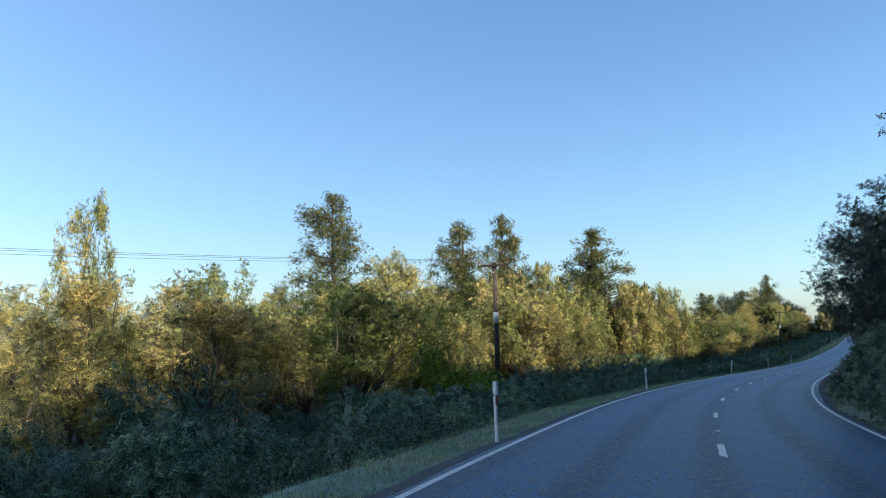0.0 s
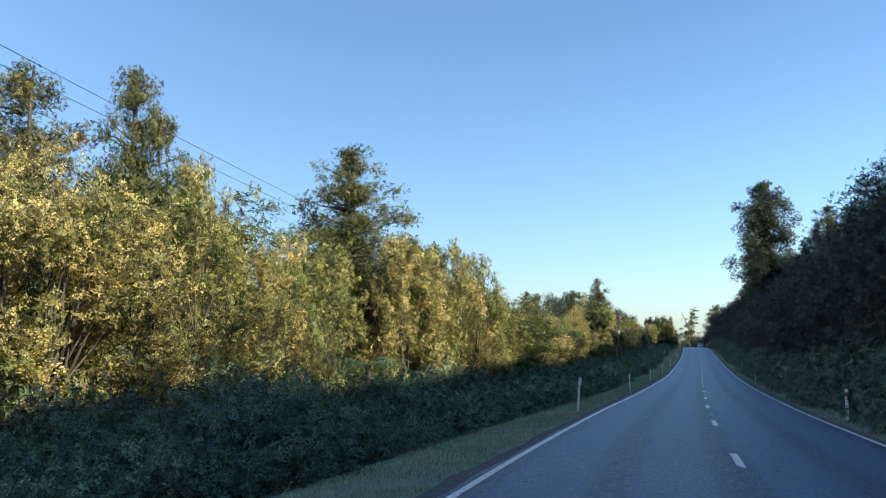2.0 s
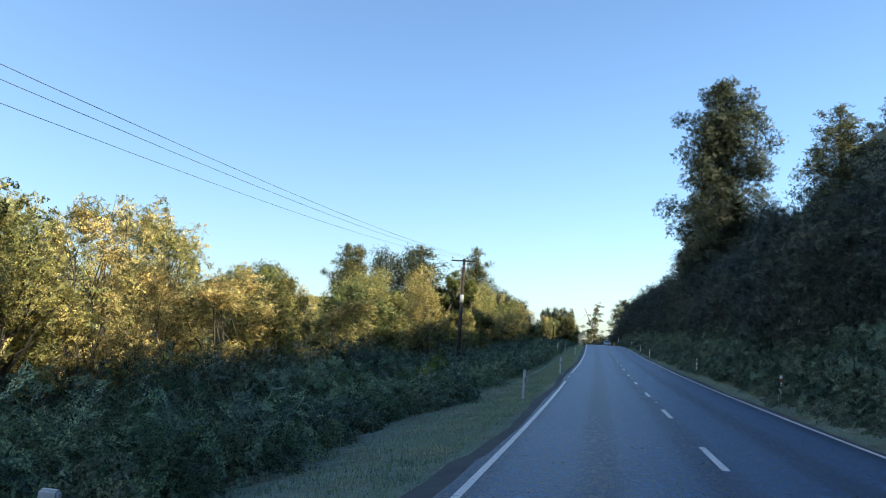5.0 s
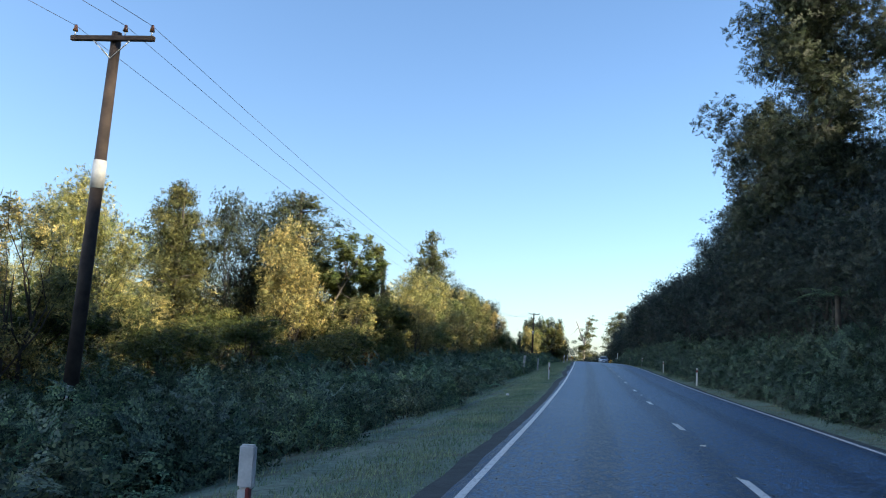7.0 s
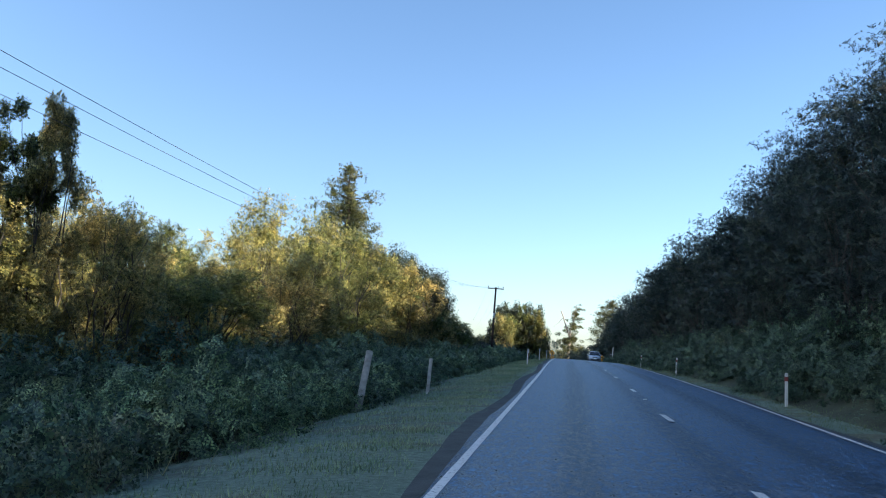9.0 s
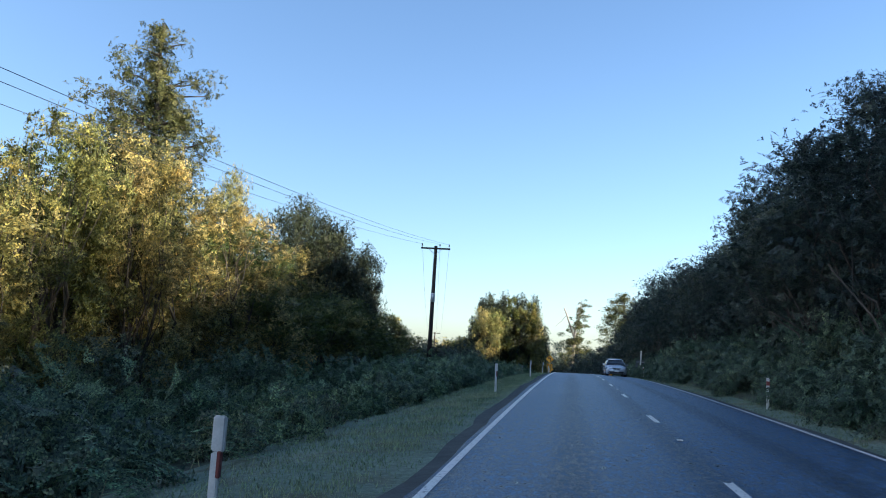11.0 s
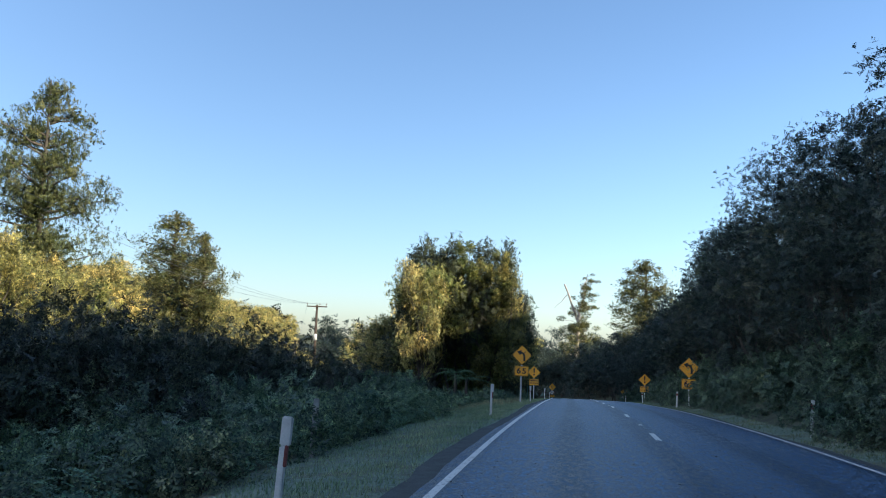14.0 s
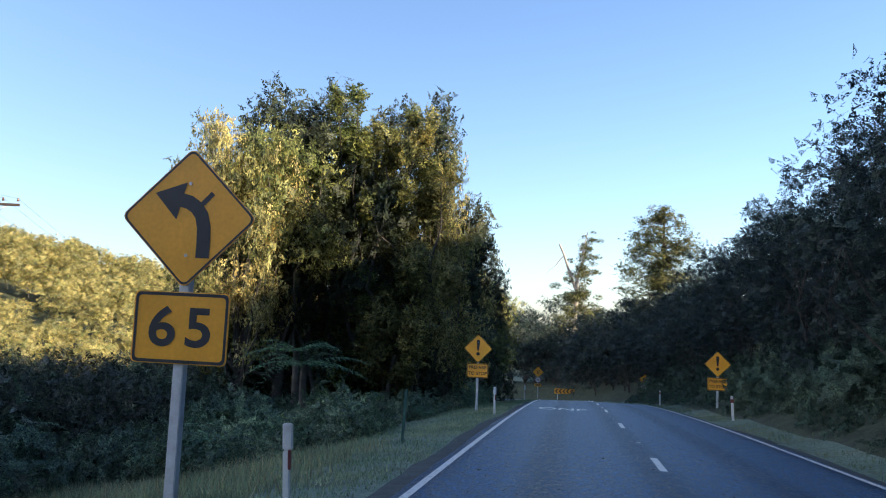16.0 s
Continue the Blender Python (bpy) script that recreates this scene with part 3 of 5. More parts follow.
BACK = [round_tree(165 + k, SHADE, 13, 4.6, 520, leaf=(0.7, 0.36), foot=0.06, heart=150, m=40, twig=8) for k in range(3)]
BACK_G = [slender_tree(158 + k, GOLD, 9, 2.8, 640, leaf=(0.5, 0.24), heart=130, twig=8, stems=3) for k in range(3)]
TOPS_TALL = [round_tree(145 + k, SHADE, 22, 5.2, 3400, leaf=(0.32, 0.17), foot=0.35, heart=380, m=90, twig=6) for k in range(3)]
HILL = [slender_tree(168 + k, GOLD, 9, 3.2, 220, leaf=(0.85, 0.5), heart=50, twig=20, stems=1) for k in range(3)]
TALL = [conifer(160 + k, DARK, 18, 3.5, 14500, 0.04, taper=(6.0, 5.0, 3.2)[k], fill=0.33, m=210, leaf=(0.23, 0.12)) for k in range(3)]
TIER = [conifer(170 + k, DARK, 18, 5.2, 26000, 0.03, True, taper=(2.8, 2.6)[k], m=330, fill=0.28, leaf=(0.23, 0.12), flat=0.65) for k in range(2)]
GIANT = [conifer(180 + k, DEEP_SHADE, 30, 5.6, 38000, 0.08, taper=4.0, leaf=(0.34, 0.2), m=260, fill=0.3) for k in range(2)]
DOME = [slender_tree(190 + k, DEEP_SHADE, 13, 4.3, 11000, leaf=(0.33, 0.16), bare=0.02, heart=2200, twig=3, stems=6) for k in range(2)]
BIG_G = [round_tree(192 + k, (GOLD, DEEP_SHADE)[k], 15, 4.6, 8500, leaf=(0.28, 0.13), foot=0.08, heart=900, m=110) for k in range(2)]
PLUME = [slender_tree(195 + k, (GREEN, GOLD)[k], 10, 1.6, 6500, bare=0.14, heart=900, twig=4, stems=3) for k in range(2)]
BUSH = [bush(200 + k, SHRUB, 1.6, 1.3, 300, (0.17, 0.095), heart=50, m=18) for k in range(4)]
BUSH_BIG = [bush(210 + k, SHRUB, 3.4, 2.5, 1500, (0.18, 0.09), heart=170, m=34) for k in range(3)]
BUSH_LIME = [bush(220, LIME, 2.6, 1.9, 2600, (0.16, 0.08))]
BUSH_RUST = [bush(221, RUST, 1.6, 1.3, 1300, (0.16, 0.08))]
TREE_FERN = [tree_fern(230 + k, 2.2 + 0.5 * k) for k in range(2)]
SPIKY = spiky_plant(240)
FERNS = [fern(250 + k, 12, 0.7, 1.2, 1.25, 9, 0.16) for k in range(5)]
FERNS_BIG = [fern(260 + k, 15, 1.0, 1.9, 1.95, 12, 0.15) for k in range(4)]


def mound(seed, wide=0.85, h=0.9, n=360, leaf=(0.2, 0.07)):
    """A weeping dome of small tangled leaves."""
    r = np.random.default_rng(seed)
    d = unit(r.normal(size=(n, 3)) + np.array([0, 0, 0.25]))
    d[:, 2] = np.abs(d[:, 2])
    lump = 1 + 0.16 * np.sin(5 * np.arctan2(d[:, 1], d[:, 0]) + seed)[:, None] + 0.12 * np.sin(9 * d[:, 2:3] + seed)
    at = d * np.array([wide, wide, h]) * r.uniform(0.72, 1.06, (n, 1)) * lump
    return sprays(r, at, d, *leaf, up=-0.9, outward=0.9)


MOUNDS = [mound(270 + k) for k in range(6)]
BANK_MOUNDS = [mound(280 + k, 1.0, 0.9, 230, (0.28, 0.1)) for k in range(5)]

rng = np.random.default_rng(11)
# tall trees one by one: pattern, x, y, height of the top, fatness, label
CONIFER_L = "tall dark-green native conifer standing above the forest"
OLIVE_L, GREEN_L, DOME_L = "tall olive-gold tree with a ragged top", "tall dark tree above the forest edge", "large dense roadside tree with leaves darkened for shade"
for p, x, y, top, fat, label in (
    (TALL[0], -40.1, 56.1, 12.9, 1.0, CONIFER_L), (TALL[1], -39.0, 77.4, 12.8, 1.0, CONIFER_L), (TIER[0], -36.2, 82.2, 13.9, 0.6, "tall conifer with flat layered boughs above the forest"),
    (TIER[1], -33.2, 104.0, 14.5, 1.05, "broad cone-shaped conifer with layered sunlit boughs"), (TALL[0], -36.5, 113.5, 10.6, 1.1, CONIFER_L),
    (GIANT[0], 6.5, 228.4, 33.6, 1.1, "giant conifer with clumped shade-darkened boughs beside the road"),
    (TALL[2], 16.1, 212, 25.0, 1.25, CONIFER_L), (GIANT[1], 6.0, 244, 23.0, 0.95, CONIFER_L), (GIANT[1], 12.5, 288, 18, 1.0, CONIFER_L), (TALL[1], 4.6, 530, 21.6, 1.35, CONIFER_L),
    (TALL[2], -36.8, 310.3, 20.2, 1.0, "tall conifer with a ragged open crown"), (TALL[1], -40.8, 226.3, 10.3, 1.0, CONIFER_L), (TIER[0], -44.3, 232.5, 11.2, 0.8, CONIFER_L),
    (TALL[1], -34.2, 235.1, 11.4, 1.3, CONIFER_L), (BIG_G[1], -35.6, 234.2, 11.0, 0.8, GREEN_L), (BIG_G[1], -38.6, 231.5, 10.6, 0.75, GREEN_L),
    (PLUME[0], -28.05, 232.5, 7.9, 1.9, "slim plume-shaped tree on its own stem"), (PLUME[1], -28.7, 242.8, 7.2, 0.8, "slim plume-shaped tree on its own stem"),
    (TALL[1], -53.6, 417.7, 13.3, 1.1, CONIFER_L), (TIER[1], -49.8, 417.0, 11.0, 0.7, CONIFER_L),
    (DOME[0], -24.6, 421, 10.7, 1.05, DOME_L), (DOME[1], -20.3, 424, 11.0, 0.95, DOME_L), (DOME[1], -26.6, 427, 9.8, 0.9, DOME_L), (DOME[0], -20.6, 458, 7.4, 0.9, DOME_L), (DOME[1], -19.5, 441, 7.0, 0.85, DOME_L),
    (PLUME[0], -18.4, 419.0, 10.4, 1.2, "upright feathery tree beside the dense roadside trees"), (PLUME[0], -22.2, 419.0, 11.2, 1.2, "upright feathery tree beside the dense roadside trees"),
    # golden trees added where the dense crowns have sunlit edges
    (ROUND_G[2], -25.2, 414.5, 8.6, 0.6, "golden tree at the sunlit edge of the dense roadside trees"), (ROUND_G[0], -24.6, 417.6, 9.0, 0.85, "golden tree at the sunlit edge of the dense roadside trees"), (SLENDER[2], -17.0, 421.5, 7.6, 0.85, "golden tree at the sunlit edge of the dense roadside trees"),
    (BIG_G[1], -31.8, 326.5, 11.2, 0.75, GREEN_L), (BIG_G[0], -45.3, 343.0, 17.1, 0.6, OLIVE_L), (BIG_G[1], -37.2, 340.6, 14.3, 0.7, GREEN_L), (BIG_G[1], -33.6, 341.0, 11.7, 0.62, GREEN_L),
    (BIG_G[1], -30.4, 341.5, 9.8, 0.6, GREEN_L), (BIG_G[1], -34.4, 356.5, 11.1, 0.58, GREEN_L), (ROUND_G[1], -44.5, 72.5, 9.7, 0.8, OLIVE_L), (SLENDER[0], -30.5, 80.0, 7.8, 0.8, OLIVE_L),
    (TIER[0], -46.9, 385.2, 17.6, 0.72, "tall cone-shaped conifer lit by the low sun"), (BIG_G[1], -27, 318, 8.5, 0.9, GREEN_L), (BIG_G[0], -32.2, 229, 7.5, 0.85, OLIVE_L),
    (BIG_G[0], -30.5, 199, 4.4, 1.0, OLIVE_L), (BIG_G[0], -34.5, 205, 4.6, 0.9, OLIVE_L), (BIG_G[0], -31.6, 283, 9.2, 0.8, OLIVE_L), (BIG_G[0], -31.6, 272, 8.6, 0.8, OLIVE_L), (BIG_G[1], -29.6, 296, 8.6, 0.8, GREEN_L),
    (ROUND_G[0], -20.4, 468.0, 4.4, 0.85, OLIVE_L), (SLENDER[3], -21.0, 463.0, 5.6, 0.9, OLIVE_L), (ROUND[1], -20.4, 476.0, 2.6, 0.8, GREEN_L), (ROUND_G[2], -22.0, 482.0, 1.8, 0.8, OLIVE_L), (ROUND[0], -18.6, 449.0, 0.5, 0.9, GREEN_L), (ROUND[2], -19.4, 457.0, 0.5, 0.85, GREEN_L),
    (SLENDER[2], -31.0, 25.0, 7.0, 0.7, "sparse golden tree at the forest edge"),
):
    stand(p, x, y, top - float(land(x, y)[0]), rng.uniform(0, 6.28), fat, label, group="tall trees")
stand(PLUME[0], -31.2, 243.6, 7.2 - float(land(-31.2, 243.6)[0]), 1.0, 1.1, "slim plume-shaped tree on its own stem", group="tall trees")

# a broken old tree at the end of the view
def broken_tree(seed, h=26.0):
    r = np.random.default_rng(seed)
    bits = [limb(r, (0, 0, -1), (0.5, 0, h * 0.62), 0.6, 0.3, 0.03, 6, 8), limb(r, (0.3, 0, h * 0.5), (-2.6, 0, h * 0.86), 0.3, 0.16, 0.03, 4, 6),
            limb(r, (0.4, 0, h * 0.55), (2.2, 0.5, h * 0.97), 0.3, 0.06, 0.08, 5, 6), limb(r, (-1.9, 0, h * 0.76), (-4.6, 0, h * 0.62), 0.12, 0.03, 0.15, 4, 5)]
    c, size = [], []
    for k in range(95):
        z = r.uniform(0.12, 0.97) ** 1.15
        side = r.normal(0, 1.0) + (2.0 if z > 0.62 else 0.4)
        spread = 3.6 if z < 0.6 else 1.6
        c.append((side + r.normal(0, spread * 0.5), r.normal(0, spread * 0.6), z * h))
        size.append(r.uniform(0.5, 1.05) * np.array([1, 1, 0.75]) * (1.25 if z < 0.55 else 0.8))
        bits.append(limb(r, (side * 0.4, 0, z * h - 1), c[-1], 0.08, 0.02, 0.15, 3, 3))
    c, size = np.array(c), np.array(size)
    at, out = in_clumps(r, c, size * 1.15, 9500)
    return tree("tree", joined(bits), sprays(r, at, out, 0.36, 0.2), PALE, DARK, h)


BROKEN = broken_tree(300)
stand(BROKEN, -11.0, 578, 22.6 - float(land(-11, 578)[0]), 0.2, 1.25, "broken old tree with bare snapped limbs and thin foliage", group="tall trees")

# left forest edge: crown tops over the road, along it
LEFT_Y = (-40, 20, 34, 48, 60, 72, 98, 110, 117, 124, 145, 160, 170, 184, 190, 222, 228, 250, 256, 266, 285, 300, 315, 328, 336, 343, 360, 372, 385, 405, 412, 422, 480)
LEFT_H = (7, 6.5, 7.5, 8.3, 9.3, 10.5, 11.6, 11.0, 9.3, 7.6, 7.8, 7, 8.0, 6.5, 3.4, 3.6, 7.5, 6.2, 7.8, 9.2, 10.5, 10, 11, 10, 7, 4.4, 3.6, 3.6, 3.4, 3.4, 4, 11, 11)
LABELS = {id(p): text for group, text in ((SLENDER, "slender tree with feathery olive-gold leaves at the forest edge"), (ROUND_G, "rounded olive-leaved tree at the forest edge"),
          (ROUND, "rounded dark-green tree at the forest edge"), (SLENDER_G, "upright green tree at the forest edge")) for p in group}
far_spots, k_far = [], 0


def in_gap(x, y):
    """Low ground through which the far hill shows."""
    return 392 < y < 480 and -0.70 < math.atan2(x + 9.8, y - 378) < -0.42


# sunlit trees on the slope below the tall ones
for k in range(11):
    y = 361 + 2.8 * k
    x, z, _ = mid(y)
    off = -23.5 - 0.35 * (y - 361) - rng.uniform(0, 6)
    h = z + 5.2 + 0.25 * (-off - 22) + rng.uniform(-0.8, 0.8) - float(land(x + off, y)[0])
    stand((SLENDER + ROUND_G)[k % 8], x + off, y, h, rng.uniform(0, 6.28), 1.15, "olive-gold tree on the sunlit slope", group="forest edge trees")
# a close stand of slender trees
for k in range(9):
    stand(SLENDER[k % 5], -27.5 + 1.3 * (k % 3) + rng.uniform(-0.6, 0.6), 99.5 + 2.0 * k, float(np.interp(k, (0, 5, 8), (11.8, 12.0, 9.5))), rng.uniform(0, 6.28), 0.95, "slender tree with feathery olive-gold leaves at the forest edge", group="forest edge trees")
y = -30.0
while y < 450:
    y += rng.uniform(3.2, 4.8)
    for row, (near, far) in enumerate(((-15.5, -19), (-20.5, -26), (-29, -40)) if y > 105 else ((-18.5, -22.5), (-22.5, -28), (-30, -40))):
        if row == 1 and rng.random() < 0.22:
            continue
        x, z, _ = mid(y)
        off, yy = rng.uniform(far, near), y + rng.uniform(-1.2, 1.2)
        h = (float(np.interp(y, LEFT_Y, LEFT_H)) + 1.5) * (rng.uniform(0.62, 0.9) * (0.62 if y > 295 else 1), rng.uniform(0.82, 1.04), rng.uniform(0.8, 1.02))[row]
        if row < 2 and (y < 15 or 351 < y < 413):
            continue
        gold, kind = 0.0 if 184 < y < 224 else 0.6 if y < 300 else 0.35, rng.random()
        if row == 1 and rng.random() < 0.75:
            p = SECOND[rng.integers(3)] if rng.random() < gold * 1.33 else SECOND_R[rng.integers(2)]
            stand(p, x + off, yy, h, rng.uniform(0, 6.28), rng.uniform(0.95, 1.3), "olive-gold tree behind the forest edge", group="forest edge trees")
            continue
        if row == 2:
            far_spots.append((BACK_G[rng.integers(3)], x + off - (16 if 351 < y < 413 else 0), yy, max(h, 7), rng.uniform(0, 6.28)))
            if k_far % 2:
                far_spots.append((BACK_G[rng.integers(3)], x + off - 16, yy + 2, max(h * 0.9, 6), rng.uniform(0, 6.28)))
            k_far += 1
            continue
        p = SLENDER[rng.integers(5)] if kind < gold else ROUND_G[rng.integers(3)] if kind < gold * 1.27 else ROUND[rng.integers(4)] if kind < 0.9 else SLENDER_G[rng.integers(3)]
        stand(p, x + off, yy, h, rng.uniform(0, 6.28), rng.uniform(1.05, 1.4) * (1.2 if h < 7 else 1), LABELS[id(p)], group="forest edge trees")
# wooded hill far off
for k in range(720):
    y = rng.uniform(480, 690)
    far_spots.append((HILL[rng.integers(3)], -14 - 0.40 * (y - 378) - rng.uniform(0, 130), y, rng.uniform(6.5, 9), rng.uniform(0, 6.28)))
far_spots = [q for q in far_spots if not in_gap(q[1], q[2])]
thicket("forest_back", [BARK, GOLD], [(ARRAYS[p], placed(p, x, y, h, a, 1.45)) for p, x, y, h, a in far_spots], "olive and gold native forest behind the road's edge")

# the forest goes on beyond what the road shows
WIDE = [round_tree(175 + k, SHADE, 11, 4.8, 70, leaf=(1.9, 1.1), foot=0.1, heart=24, m=26, twig=30) for k in range(3)]
wide_spots = []
for k in range(800):
    y = rng.uniform(-110, 520)
    x, side = float(np.interp(y, MID[:, 1], MID[:, 0])), rng.random()
    x += -rng.uniform(46, 190) if side < 0.62 else rng.uniform(72, 190)
    if y > 385 and x < 0 and math.atan2(x + 9.8, y - 367) > -0.80:
        continue
    wide_spots.append((WIDE[k % 3], x, y, rng.uniform(6, 10), rng.uniform(0, 6.28)))
thicket("forest_beyond", [BARK, SHADE], [(ARRAYS[p], placed(p, x, y, h, a, 1.2)) for p, x, y, h, a in wide_spots], "native forest that goes on beyond the roadside trees")

# right forest: dense, in its own shade
RIGHT_Y = (-60, 60, 95, 110, 119, 127, 150, 165, 200, 250, 300, 345, 372, 392, 404, 418, 500)
RIGHT_H = (14, 13.5, 14.5, 14.5, 12.5, 11.5, 12.5, 13, 12, 13.5, 14.5, 13.5, 15.5, 17, 16, 14.2, 13.5)
top_spots, back_spots = [], []
y = -60.0
while y < 505:
    y += rng.uniform(4.2, 5.6)
    x, z, _ = mid(y)
    line = float(np.interp(y, RIGHT_Y, RIGHT_H))
    tall = float(np.interp(y, (0, 205, 245, 330, 350), (0.95, 0.95, 1.7, 1.75, 1.2)))
    for row, (near, far) in enumerate(((6.9, 8.4), (10.5, 13), (19, 25))):
        yy, off = y + rng.uniform(-1.5, 1.5), rng.uniform(near, far)
        crest = z + line * (rng.uniform(0.55, 0.75), rng.uniform(0.88, 1.02), rng.uniform(0.95, 1.05) * tall)[row]
        h = crest - float(land(x + off, yy)[0])
        if row == 0 and 25 < y < 470:
            p = WOOD[rng.integers(5)] if rng.random() < 0.65 else WOOD_S[rng.integers(3)]
            stand(p, x + off, yy, h, rng.uniform(0, 6.28), rng.uniform(1.05, 1.35), "tree with shade-coloured leaves in the dense shaded roadside forest", group="shaded forest trees")
        elif row == 1 and 60 < y < 490:
            top_spots.append((TOPS[rng.integers(4)], x + off, yy, h, rng.uniform(0, 6.28)))
        else:
            back_spots.append(((TOPS_TALL if tall > 1 and row == 2 else BACK)[rng.integers(3)], x + off, yy, h, rng.uniform(0, 6.28)))
for k in range(150):
    x, y = rng.uniform(-95, 60), rng.uniform(534, 610)
    top_spots.append((BACK[rng.integers(3)], x, y, rng.uniform(8, 12), rng.uniform(0, 6.28)))
for k in range(170):   # forest along the crest of the added ridge, to roughen its shadow
    x, y = rng.uniform(46, 66), rng.uniform(-130, 440)
    back_spots.append((BACK[rng.integers(3)], x + float(np.interp(y, MID[:, 1], MID[:, 0])), y, rng.uniform(4, 6), rng.uniform(0, 6.28)))
thicket("forest_dense", [BARK, SHADE], [(ARRAYS[p], placed(p, x, y, h, a, 1.1)) for p, x, y, h, a in back_spots + top_spots], "dense shade-coloured forest on the bank and on the added ridge")

# dark trees round the outside of the bend
for k in range(30):
    i = index_at(480) + 1 + int(k * 1.45)
    i = min(i, len(MID) - 2)
    q = MID[i] + SIDE[i] * (rng.uniform(9, 11.5) if k % 2 else rng.uniform(12.5, 17))
    stand(WOOD[k % 5], float(q[0]), float(q[1]), rng.uniform(6.5, 9) if k % 2 else rng.uniform(9, 12), rng.uniform(0, 6.28), 1.2, "tree with shade-coloured leaves at the outside of the bend", group="shaded forest trees")

# ---- undergrowth ----
def kept_clear(y, off):
    """Mown strips round the road signs, and a grassy clearing."""
    return (360 < y < 388 and 0 < off < 6.0) or (394 < y < 422 and 0 < off < 6.6) or (422 <= y < 480 and 0 < off < 7.4) or (370 < y < 397 and -13 < off < 0)


y = -15.0
while y < 432:
    y += rng.uniform(1.3, 1.9)
    x, z, _ = mid(y)
    off = rng.uniform(-18.5, -12.5) - (2.5 if y > 335 else 0)
    p = BUSH_BIG[rng.integers(3)]
    if 298 < y < 318 and off > -15.5:
        continue
    if 318 < y < 352:
        off += 3.0
    stand(p, x + off, y, rng.uniform(1.5, 2.4) if y < 48 else rng.uniform(3.0, 4.6) if 60 < y < 180 else rng.uniform(2.2, 4.0), rng.uniform(0, 6.28), rng.uniform(0.8, 1.2), "dense dark-green shrub under the forest edge", "shrub", "undergrowth shrubs")
for k in range(110):
    y = 20 + 4.1 * k + rng.uniform(-1, 1)
    x, z, _ = mid(y)
    p = BUSH_BIG[1 + k % 2]
    off = rng.uniform(6.6, 8.2) + (1.6 if kept_clear(y, 6.5) else 0)
    stand(p, x + off, y, rng.uniform(1.8, 3.2), rng.uniform(0, 6.28), 1.0, "dense dark shrub at the foot of the shaded forest", "shrub", "undergrowth shrubs")
for p, x, y, h, label in ((BUSH_BIG[1], -16.2, 16.0, 4.3, "large dark-green shrub in front of sunlit trees"), (BUSH_LIME[0], -18.6, 36.3, 0.9 - float(land(-18.6, 36.3)[0]), "bright lime-green shrub in the sun"), (BUSH_LIME[0], -20.6, 38.9, 0.7 - float(land(-20.6, 38.9)[0]), "bright lime-green shrub in the sun"),
                          (BUSH_RUST[0], -22.5, 51.6, 3.6, "shrub with orange-brown leaves"), (BUSH_RUST[0], -24.2, 53.9, 3.7, "shrub with orange-brown leaves"),
                          (BUSH_LIME[0], -17.5, 158, 2.9, "bright lime-green shrub in the sun"), (BUSH_RUST[0], -24, 243, 3.6, "shrub with orange-brown leaves"),
                          (BUSH_RUST[0], -22, 216, 3.0, "shrub with orange-brown leaves")):
    stand(p, x, y, h, rng.uniform(0, 6), 0.75 if p in (BUSH_RUST[0], BUSH_LIME[0]) else 1.0, label, "shrub")
for p, x, y, h in ((TREE_FERN[1], -21.0, 410.5, 3.6), (TREE_FERN[0], -19.5, 407, 2.8), (TREE_FERN[1], 0.3, 202, 2.9), (TREE_FERN[0], 1.2, 207, 2.3), (TREE_FERN[1], -18.6, 203.5, 1.7), (TREE_FERN[0], -17.0, 206.5, 1.5), (TREE_FERN[1], -16.4, 209.0, 1.6), (TREE_FERN[0], -16.8, 208, 0.9),
                   (TREE_FERN[1], -18.5, 212, 1.2), (TREE_FERN[0], -23.5, 84, 3.4), (TREE_FERN[0], -17, 188, 0.9), (TREE_FERN[1], 1.0, 440, 3)):
    stand(p, x, y, h, rng.uniform(0, 6), 1.0, "tree fern with arching green fronds", "fern", "tree ferns")
for x, y, h in ((-18.6, 258.6, 2.9), (-17.2, 260.4, 2.4)):
    stand(SPIKY, x, y, h, rng.uniform(0, 6), 1.0, "cabbage tree with stiff sword-like leaves", "cabbage tree")

# shrubland between the road and the far trees
spots = []
for k in range(150):
    y = rng.uniform(340, 424)
    x, z, _ = mid(y)
    off = rng.uniform(-46, -15)
    h = rng.uniform(3.8, 4.8) if in_gap(x + off, y) else rng.uniform(5, 7.4) if 350 < y < 392 else rng.uniform(4, 6)
    p = BUSH_BIG[rng.integers(3)]
    spots.append((ARRAYS[p], placed(p, x + off, y, h, rng.uniform(0, 6.28), 1.0)))
# the bushes here take the leaf colours with shade painted in
thicket("shrubland", [BARK, SHADE], spots, "shade-coloured shrubland on the low ground beside the road", "shrubland")

low_spots, fern_spots = [], []
mound_spots, green_spots = [], []
